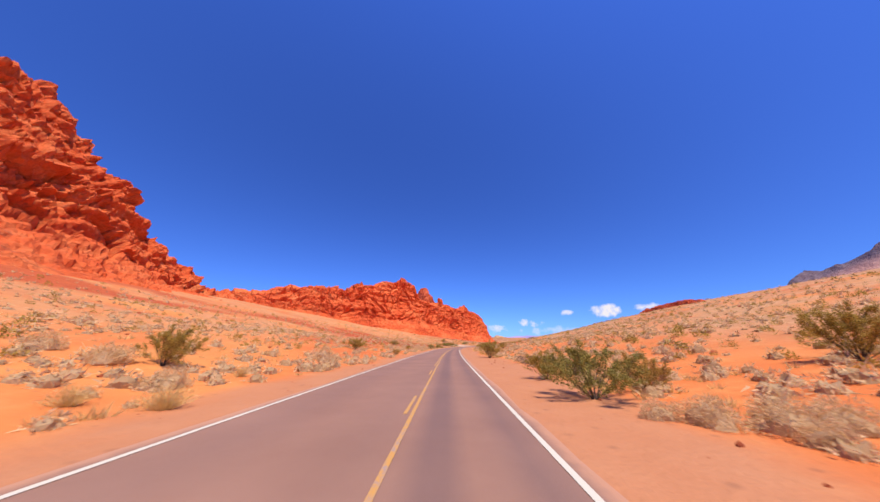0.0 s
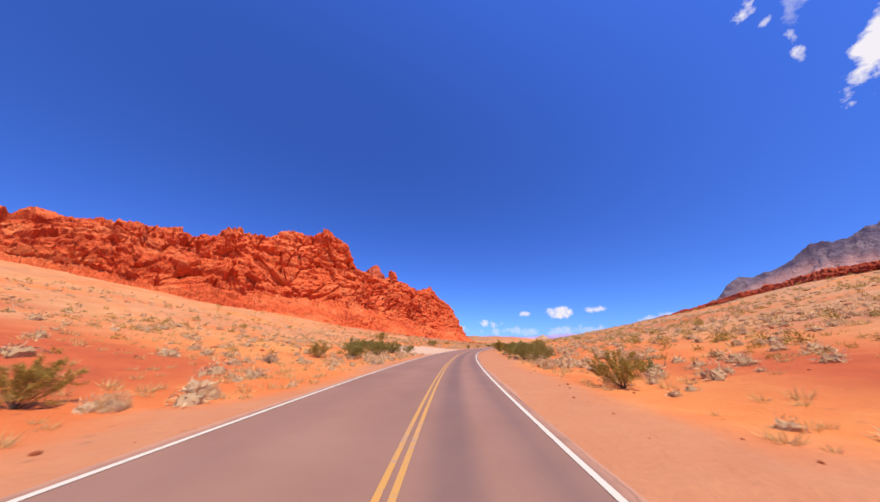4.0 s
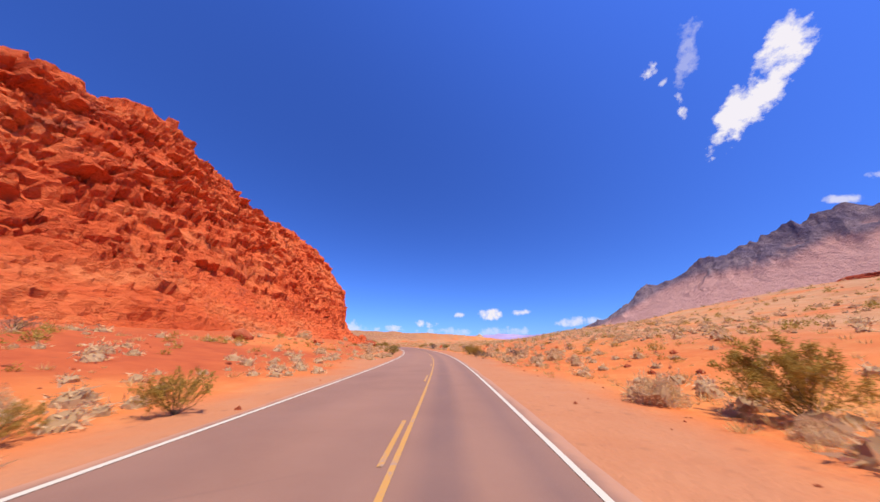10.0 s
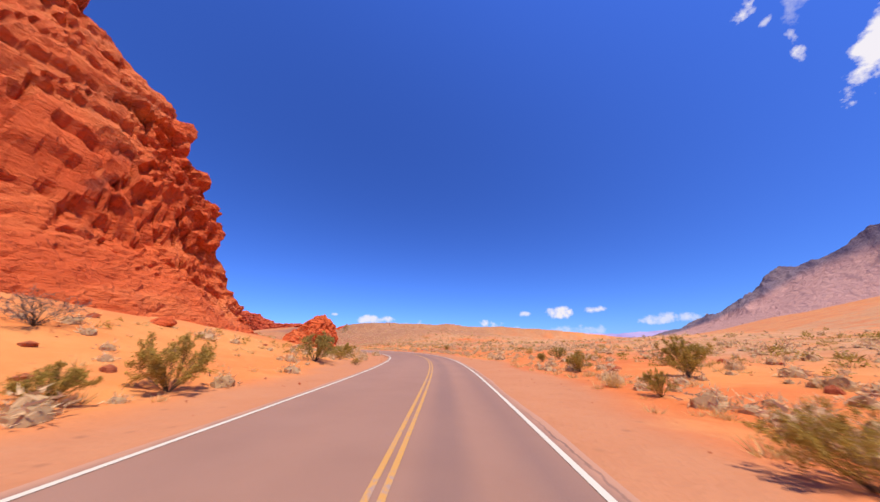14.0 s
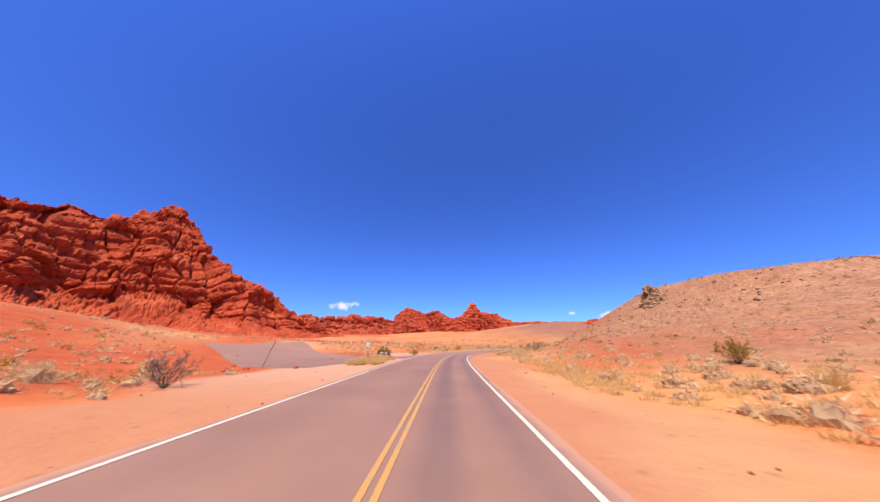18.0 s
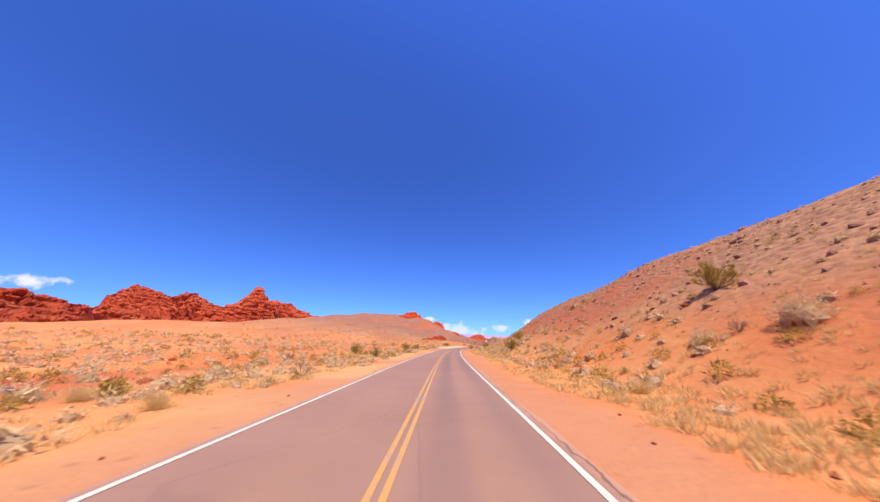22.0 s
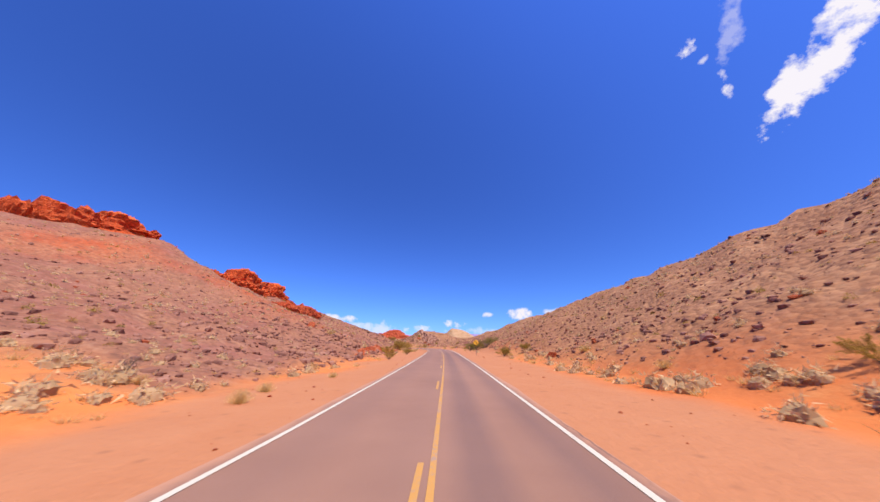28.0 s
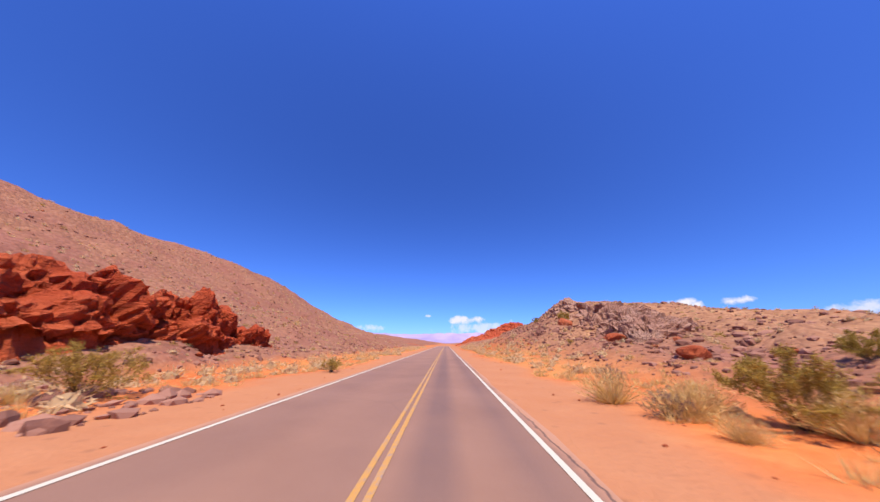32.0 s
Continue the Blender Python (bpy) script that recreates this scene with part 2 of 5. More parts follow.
scruby = g.ramp(g.noise(pos, 0.25, 5, 0.7), [(0.3, (0.36, 0.17, 0.075)), (0.5, (0.46, 0.24, 0.11)), (0.72, (0.56, 0.33, 0.17))])
soil_far = g.math("MULTIPLY", g.attr("scruby"), g.step(g.noise(pos, 0.06, 4, 0.65), 0.30, 0.58))
cap = g.ramp(g.noise(pos, 0.35, 5, 0.75), [(0.3, (0.26, 0.11, 0.052)), (0.5, (0.38, 0.175, 0.082)), (0.72, (0.50, 0.265, 0.13))])
redd = g.ramp(n2, [(0.3, (0.36, 0.07, 0.025)), (0.7, (0.50, 0.11, 0.035))])
soil = g.mix(g.math("MULTIPLY", soil_far, 0.85), sand, scruby)
soil = g.mix(g.attr("hill"), soil, brown)
soil = g.mix(g.math("MULTIPLY", g.attr("cap"), g.step(g.noise(pos, 0.07, 4, 0.65), 0.2, 0.5)), soil, cap)
soil = g.mix(g.attr("red"), soil, redd)
pale = g.mix(n2, (0.43, 0.155, 0.064), (0.51, 0.220, 0.102))
soil = g.mix(g.attr("shoulder"), soil, pale)
soil = g.mix(g.math("MULTIPLY", g.attr("straw"), 0.55), soil, g.mix(n2, (0.52, 0.27, 0.09), (0.62, 0.40, 0.16)))
soil = g.mix(g.attr("gravel"), soil, g.mix(n3, (0.50, 0.30, 0.18), (0.57, 0.37, 0.235)))
cell = g.voronoi(pos, 1.6, "F1", "Color")
chip = g.voronoi(pos, 4.5, "F1", "Color")
lump = g.voronoi(pos, 1.6)
stony = g.math("MULTIPLY", g.attr("hill"), g.step(g.noise(pos, 0.12, 3, 0.6), 0.36, 0.6))
soil = g.mix(g.math("MULTIPLY", stony, 0.33), soil, g.mix(cell, (0.17, 0.062, 0.036), (0.51, 0.25, 0.125)))
soil = g.mix(g.math("MULTIPLY", stony, 0.3), soil, g.mix(chip, (0.17, 0.062, 0.036), (0.49, 0.24, 0.115)))
grit = g.noise(pos, 1.3, 3, 0.75)
soil = g.mix(g.math('MULTIPLY', g.math('MULTIPLY', g.attr('hill'), g.step(grit, 0.52, 0.62)), 0.6), soil, (0.19, 0.085, 0.05))
soil = g.mix(g.math('MULTIPLY', g.math('MULTIPLY', g.attr('hill'), g.step(grit, 0.47, 0.36)), 0.15), soil, (0.52, 0.32, 0.19))
speck = g.step(g.voronoi(pos, 1.1), 0.0, 0.22)
soil = g.mix(g.math("MULTIPLY", g.math("SUBTRACT", 1.0, speck), 0.35), soil, (0.16, 0.07, 0.045))
soil = g.mix(g.math("MULTIPLY", g.step(n3, 0.5, 0.8), 0.25), soil, (0.30, 0.12, 0.05))
g.color(soil)
g.bump(g.math("SUBTRACT", g.math("ADD", n2, g.math("MULTIPLY", n3, 0.25)), g.math("MULTIPLY", g.math("MULTIPLY", lump, g.attr("hill")), 1.2)), 0.6, 0.25)
SOIL = g.m

# ---- the land ----
AXIS = math.atan2(LINE_X[np.searchsorted(LINE_T, 32)], LINE_Y[np.searchsorted(LINE_T, 32)])


def land(x, y):
    """Height of the ground, and how much it is hill, red and shoulder soil."""
    x, y = np.asarray(x, float).ravel(), np.asarray(y, float).ravel()
    s, u = to_line(x, y)
    p = np.stack([x, y, np.zeros(len(x))], 1)
    au = np.abs(u)
    left = u < 0
    # height at 65 m to the left, at 130 m to the right, along the road
    hl = np.interp(s, [-200, 0, 150, 250, 420, 500, 560, 620, 680, 745, 785, 825, 900, 980, 1040, 1068, 1100, 1130, 1158, 1200, 1240, 1300, 1340, 1400, 1500], [9, 9, 8, 8, 9, 16, 18, 12, 12, 9, 3, 1.5, 2.2, 4.5, 11, 12, 11.5, 14, 20, 17, 18, 22, 21, 16, 8])
    hr = np.interp(s, [-200, 100, 300, 480, 560, 640, 710, 775, 815, 850, 950, 1020, 1100, 1180, 1206, 1228, 1246, 1262, 1300, 1400, 1600], [24, 25, 27, 21, 9, 3, 9, 17, 27, 29, 28, 27, 29, 24, 21, 17, 10, 4, 5, 6, 5])
    edge = np.where(left, np.interp(s, [1080, 1120, 1155, 1170, 1195, 1212, 1235, 1250], [8.5, 12.5, 12.5, 19, 18, 9.8, 9.8, 17]), 8.5) + 1.5 * vnoise(p, 18, 5)
    fork = np.interp(s, [712, 728, 766, 784], [0, 24, 26, 0])
    zl = hl * (np.clip(au - edge - fork, 0, 57) / 57) ** np.interp(s, [1030, 1110, 1235, 1255], [1.25, 0.92, 0.92, 1.25])
    wr = np.interp(s, [560, 680, 760, 820, 1020, 1120], [125, 66, 66, 28, 27, 34])
    hr = hr * np.interp(s, [765, 825, 1020, 1120], [1, 0.575, 0.56, 0.64])
    zr = hr * (np.clip(au - edge - 2, 0, wr) / wr) ** 1.15
    sl = np.interp(s, [-200, 600, 690, 780, 1000, 1100, 1250, 1300], [0.25, 0.2, 0.08, 0.03, 0.05, 0.16, 0.16, 0.10])
    zl = zl + sl * np.clip(au - 65.5, 0, np.where(s > 1020, 90, 500))
    zr = zr + np.interp(s, [-200, 500, 600, 1400], [0.1, 0.1, 0.0, 0.0]) * np.clip(au - 136, 0, 140)
    z = np.where(left, zl, zr)
    # beyond, the land falls in with the plain and the mountains' apron
    dx, dy = x + 60, y - 300
    r, az = np.hypot(dx, dy), np.degrees(np.arctan2(dx, dy))
    el = np.interp(az, [-180, -120, -90, -50, -10, 14, 22, 40, 60, 100, 150, 180], [1.5, 3, 2.6, 0.8, -0.15, -0.15, 0.6, 4.6, 6.6, 7, 3, 1.5])
    zf = r * np.tan(np.radians(el)) * smooth(r, 200, 900)
    w = smooth(au, 170, 620)
    z = z * (1 - w) + zf * w
    # single hills: place along and beside the road, radii, height
    near_hill = 45 - np.where(left, 31, 19) * smooth(s, 1080, 1125)
    hill = np.where(left, smooth(s, 960, 1060) * np.where(s > 1105, smooth(au - edge, -1.0, 1.5), smooth(au, near_hill * 0.45, near_hill)), smooth(s, 670, 740) * smooth(au, 9, near_hill * 0.7))
    for hs, hu, ra, rb, h in ((1318, 34, 34, 18, 7.5), (1250, -46, 22, 20, 2), (1360, -90, 60, 40, 8), (1440, 60, 120, 45, 3), (1150, -100, 70, 40, 6)):
        hx, hy = on_line(hs, hu)
        hh = float(np.interp(hs, LINE_S, LINE_H))
        a, b = (x - hx) * math.sin(hh) + (y - hy) * math.cos(hh), (x - hx) * math.cos(hh) - (y - hy) * math.sin(hh)
        k = np.exp(-(a / ra) ** 2 - (b / rb) ** 2)
        z = z + h * k * smooth(au, 7, 14)
        hill = np.maximum(hill, smooth(k, 0.1, 0.5))
    hill = hill * (1 - smooth(au + 60 * vnoise(p, 90, 35), 120, 330))
    rough = smooth(au, 9, 40)
    z = z + np.abs(fbm(p, 7, 3, 33)) * 1.1 * hill * smooth(s, 1090, 1120) * smooth(au, 11, 16)
    z = z + rough * (fbm(p, 30, 4, 11) * 0.6 + np.abs(fbm(p, 60, 3, 31)) * 4.0 * hill * smooth(au, 30, 90)) * (1 - 0.7 * smooth(au, 300, 900))
    z = z + smooth(au, 400, 1500) * fbm(p, 420, 4, 17) * 14 * smooth(r, 300, 1200) * (np.abs(az) > 16)
    z = z + smooth(au, 6.5, 9) * fbm(p, 3.5, 2, 3) * 0.10 - 0.05
    red = smooth(vnoise(p, 70, 41) + 0.5 * vnoise(p, 17, 42) + np.where(left, np.interp(s, [600, 700, 820, 880, 1000], [0.1, 0.25, 0.35, -0.2, -0.6]), np.interp(s, [905, 945, 1000, 1040], [-0.45, 0.5, 0.5, -0.45])), 0.0, 0.6)
    red = red * np.where(left, 1.0, 1 - 0.8 * smooth(au, 26, 42))
    red = red * smooth(au, 9, 18)
    wide_l = np.interp(s, [160, 215, 228, 262, 275, 700, 730, 770, 785, 830, 960, 985, 1000, 1050, 1065, 1142, 1156, 1192, 1208, 1250], [8, 8, 22, 20, 9, 10, 17, 17, 11, 8.5, 9, 10, 14, 14, 9, 10, 13, 12.5, 9, 9.5])
    wide_r = np.interp(s, [0, 640, 660, 760, 790, 1010, 1028, 1050, 1130, 1150, 1200, 1240, 1255], [6.8, 6.8, 8.0, 7.5, 4.4, 4.4, 8, 6.5, 8, 11, 13, 13, 6.5])
    rag = au + 1.8 * vnoise(p, 7, 51) + 0.7 * vnoise(p, 2, 52)
    wide = np.where(left, wide_l, wide_r)
    shoulder = 1 - smooth(rag, wide - 0.5, wide + 2.0)
    gravel = shoulder * np.where(left, np.interp(s, [210, 226, 262, 275, 712, 725, 766, 775, 985, 1000, 1052, 1064], [0, 1, 1, 0, 0, 0.5, 0.5, 0, 0, 0.9, 0.9, 0]), 0.0) * smooth(au, 5, 6)
    plum = hill * np.where(left, 1.0, smooth(s, 1130, 1240)) * smooth(s, 1000, 1080)
    straw = np.where(left, smooth(s, 770, 830), 0.7 * smooth(s, 640, 690)) * (1 - smooth(s, 1040, 1070)) * (1 - smooth(rag, 13, 26)) * smooth(vnoise(p, 9, 57), -0.7, 0.3) * smooth(rag, 4.8, 7.0)
    scruby = np.where(left, np.interp(s, [640, 680, 800, 880], [0.7, 1, 1, 0.8]) * smooth(au, 20, 48), smooth(au, 18, 42)) * np.interp(s, [620, 680, 780, 850], [1, 0.9, 0.9, 0.6])
    cap = np.where(left, 0.0, hill * smooth(au + 7 * vnoise(p, 14, 58), 14, 27))
    return z, hill, red, shoulder, s, u, gravel, plum, straw, scruby, cap


def grid_mesh(name, pts, nr, nc, material, flat=True, closed=False):
    i = np.arange((nr - 1) * (nc - 1))
    a = (i // (nc - 1)) * nc + i % (nc - 1)
    f = np.stack([a, a + 1, a + nc + 1, a + nc], 1)
    me = bpy.data.meshes.new(name)
    me.vertices.add(len(pts))
    me.vertices.foreach_set("co", np.asarray(pts, np.float32).ravel())
    me.loops.add(f.size)
    me.loops.foreach_set("vertex_index", f.astype(np.int32).ravel())
    me.polygons.add(len(f))
    me.polygons.foreach_set("loop_start", np.arange(0, f.size, 4, dtype=np.int32))
    me.polygons.foreach_set("use_smooth", np.full(len(f), not flat))
    me.update(calc_edges=True)
    me.materials.append(material)
    return me


def set_attr(me, key, values):
    at = me.attributes.new(key, "FLOAT", "POINT")
    at.data.foreach_set("value", np.asarray(values, np.float32))


# one sheet: rows along the walk, columns that follow the road and grow wider with distance
row_y = np.concatenate([-1500 + np.arange(0, 1300, 60.0), np.arange(-200, 1480, 2.6), 1480 + np.cumsum(np.linspace(4, 130, 55))])
half = np.concatenate([np.arange(0, 30, 1.1), 30 + np.cumsum(np.linspace(1.2, 3.2, 50)), 142 + np.cumsum(np.linspace(4, 190, 48))])
col_w = np.concatenate([-half[:0:-1], half])
ca, sa = math.cos(AXIS), math.sin(AXIS)
along, across = LINE_X * sa + LINE_Y * ca, LINE_X * ca - LINE_Y * sa
mid = np.interp(row_y, along, across)
RR, CC = np.meshgrid(row_y, col_w, indexing="ij")
CC = CC + mid[:, None]
gx, gy = (RR * sa + CC * ca).ravel(), (RR * ca - CC * sa).ravel()
gz, g_hill, g_red, g_sh, _, _, g_gr, g_plum, g_straw, g_scr, g_cap = land(gx, gy)
me = grid_mesh("ground", np.stack([gx, gy, gz], 1), len(row_y), len(col_w), SOIL, flat=False)
for key, v in (("hill", g_hill), ("red", g_red), ("shoulder", g_sh), ("gravel", g_gr), ("plum", g_plum), ("straw", g_straw), ("scruby", g_scr), ("cap", g_cap)):
    set_attr(me, key, v)
tagged(new("ground", me), "orange-red desert soil with scrub, rising to brown hills", "ground", kind="structure")


GZ = gz.reshape(len(row_y), len(col_w))


def height(x, y):
    """Height of the ground sheet at world places."""
    x, y = np.atleast_1d(x).astype(float), np.atleast_1d(y).astype(float)
    a_, c_ = x * sa + y * ca, x * ca - y * sa
    i_ = np.clip(np.searchsorted(row_y, a_) - 1, 0, len(row_y) - 2)
    f_ = (a_ - row_y[i_]) / (row_y[i_ + 1] - row_y[i_])
    w_ = c_ - (mid[i_] * (1 - f_) + mid[i_ + 1] * f_)
    j_ = np.clip(np.searchsorted(col_w, w_) - 1, 0, len(col_w) - 2)
    g_ = (w_ - col_w[j_]) / (col_w[j_ + 1] - col_w[j_])
    return (GZ[i_, j_] * (1 - f_) * (1 - g_) + GZ[i_ + 1, j_] * f_ * (1 - g_) + GZ[i_, j_ + 1] * (1 - f_) * g_ + GZ[i_ + 1, j_ + 1] * f_ * g_)


# ---- road ----
a = Mat("asphalt", 0.8, 0.25)
pos = a.place()
lane = a.attr("lane")           # metres right of the car's line
c = a.ramp(a.noise(pos, 0.25, 5, 0.6), [(0.3, (0.245, 0.118, 0.073)), (0.7, (0.310, 0.156, 0.098))])
track = a.noise(a.stretch(pos, (0.6, 0.6, 1)), 0.5, 3, 0.6)
dark = a.ramp(a.math("ADD", a.math("MULTIPLY", lane, 0.1), 0.5), [(0.0, (0, 0, 0)), (0.16, (0.25,) * 3), (0.26, (0, 0, 0)), (0.36, (0.2,) * 3), (0.44, (0.1,) * 3), (0.49, (0.75,) * 3), (0.53, (0.75,) * 3), (0.58, (0, 0, 0)),
                                                                 (0.63, (0.1,) * 3), (0.69, (0.65,) * 3), (0.73, (0.4,) * 3), (0.8, (0.1,) * 3)])
c = a.mix(a.math("MULTIPLY", dark, a.math("ADD", a.math("MULTIPLY", track, 0.7), 0.4)), c, (0.125, 0.072, 0.064))
c = a.mix(a.math("MULTIPLY", a.step(a.noise(pos, 60, 2, 0.6), 0.5, 0.75), 0.3), c, (0.36, 0.22, 0.150))
# sand drifts over both edges, a crack runs along the right one, tar patches and cross cracks
side = a.math("ADD", a.math("ABSOLUTE", a.math("ADD", lane, 0.95), 0), a.math("MULTIPLY", a.noise(pos, 0.9, 4, 0.7), 0.55))
c = a.mix(a.math("MULTIPLY", a.step(side, 3.75, 4.15), 0.8), c, (0.50, 0.235, 0.125))
warm = a.step(a.noise(pos, 0.009, 2, 0.5), 0.42, 0.62)
c = a.mix(a.math("MULTIPLY", warm, 0.35), c, (0.40, 0.210, 0.125))
crack = a.math("ABSOLUTE", a.math("ADD", a.math("SUBTRACT", a.math("ADD", lane, a.math("MULTIPLY", a.noise(pos, 1.4, 4, 0.7), 0.35)), 2.98), 0), 0)
c = a.mix(a.math("MULTIPLY", a.math("SUBTRACT", 1.0, a.step(crack, 0.01, 0.045)), a.math("MULTIPLY", a.step(a.noise(pos, 0.06, 2, 0.5), 0.42, 0.6), 0.75)), c, (0.07, 0.04, 0.035))
line_ = a.voronoi(a.mix(0.12, pos, a.noise(pos, 0.8, 3, 0.6)), 0.085, "DISTANCE_TO_EDGE")
c = a.mix(a.math("MULTIPLY", a.math("MULTIPLY", a.math("SUBTRACT", 1.0, a.step(line_, 0.001, 0.0035)), a.step(a.noise(pos, 0.05, 2, 0.5), 0.52, 0.62)), 0.14), c, (0.085, 0.05, 0.045))
a.color(c)
a.bump(a.noise(pos, 90, 2, 0.7), 0.25, 0.01)
ASPHALT = a.m


def worn_paint(name, col, wear):
    m = Mat(name, 0.7, 0.3)
    p = m.place()
    k = m.step(m.math("ADD", m.noise(p, 9, 4, 0.75), m.math("MULTIPLY", m.noise(p, 0.5, 2, 0.5), 0.5)), wear, wear + 0.22)
    m.color(m.mix(k, tuple(x * 0.9 for x in col), (0.33, 0.22, 0.18)))
    return m.m


WHITE = worn_paint("white_road_paint", (0.66, 0.56, 0.41), 0.86)
FADED = worn_paint("faded_white_road_paint", (0.60, 0.46, 0.36), 0.66)
YELLOW = worn_paint("yellow_road_paint", (0.58, 0.28, 0.065), 0.74)
WORN_YELLOW = worn_paint("worn_yellow_road_paint", (0.56, 0.30, 0.09), 0.64)


# the left lane is wider before the fork and at some bends
LEFT_S = [-460, 780, 850, 990, 1010, 1050, 1100, 1225, 1250, 1500]
LEFT_U = [-6.3, -6.3, -5.3, -5.2, -6.0, -5.8, -4.7, -4.7, -6.2, -6.2]


def widen(s, u):
    """Stretch the left lane to its width at s."""
    return u + (np.interp(s, LEFT_S, LEFT_U) + 4.4) * np.clip((-u - 1.15) / 3.2, 0, 1)


def strip(name, s0, s1, u0, u1, z, material, step=1.5, ncol=2, ragged=0.0, lane_attr=False):
    ss = np.arange(s0, s1 + step * 0.5, step)
    uu = np.linspace(0, 1, ncol)
    S, U = np.meshgrid(ss, uu, indexing="ij")
    lo, hi = np.full(len(ss), u0, float), np.full(len(ss), u1, float)
    if ragged:
        q = np.stack([ss, ss * 0, ss * 0], 1)
        lo += ragged * (vnoise(q, 4, 61) + vnoise(q, 1.6, 62) * 0.5)
        hi += ragged * (vnoise(q, 4, 63) + vnoise(q, 1.6, 64) * 0.5)
    Uo = lo[:, None] + (hi - lo)[:, None] * U
    x, y = on_line(S.ravel(), widen(S, Uo).ravel())
    crown = z - 0.006 * np.abs(Uo.ravel() + 0.9)
    me = grid_mesh(name, np.stack([x, y, crown], 1), len(ss), ncol, material, flat=False)
    if lane_attr:
        set_attr(me, "lane", Uo.ravel())
    return me


tagged(new("road", strip("road", -460, 1500, -4.78, 2.95, 0.055, ASPHALT, 1.5, 15, 0.10, True)), "sun-bleached brownish pink asphalt two-lane road", "road", kind="structure")
markings = tagged(new("road_markings"), "painted white edge lines and yellow centre lines, worn", "road marking", kind="structure")


def part(name, me, parent, label=""):
    ob = new(name, me)
    ob.parent = parent
    return tagged(ob, label)


part("edge_line", strip("edge_line", 727, 778, -4.45, -4.31, 0.066, FADED), markings, "faded white edge line across the fork")
for s0, s1 in ((-460, 727), (778, 1165), (1176, 1500)):
    part("edge_line", strip("edge_line", s0, s1, -4.45, -4.31, 0.066, WHITE), markings, "white edge line")
part("edge_line", strip("edge_line", -460, 1500, 2.455, 2.595, 0.066, WHITE), markings, "white edge line")
# centre: solid right line nearly all along, the other solid or broken
for s0, s1 in ((-460, 735), (760, 985), (1075, 1155), (1215, 1500)):
    part("centre_line", strip("centre_line", s0, s1, -0.865, -0.745, 0.066, YELLOW), markings, "yellow centre line")
for s0, s1 in ((30, 262), (470, 735), (760, 985), (1215, 1500)):
    part("centre_line", strip("centre_line", s0, s1, -1.105, -0.985, 0.066, YELLOW), markings, "yellow centre line")
for s0, s1, u in ((735, 760, -0.865), (735, 760, -1.105), (1155, 1215, -0.865), (1160, 1215, -1.105)):
    part("centre_line", strip("centre_line", s0, s1, u, u + 0.12, 0.066, WORN_YELLOW), markings, "worn, half-faded yellow centre line")
for s0, s1 in ((-40, 30), (262, 470), (985, 1160)):
    for k in np.arange(s0 + 2, s1 - 4, 12.0):
        part("centre_dash", strip("centre_dash", k, k + 3.2, -1.105, -0.985, 0.066, YELLOW, 0.8), markings, "yellow dash")

# ---- rock walls ----


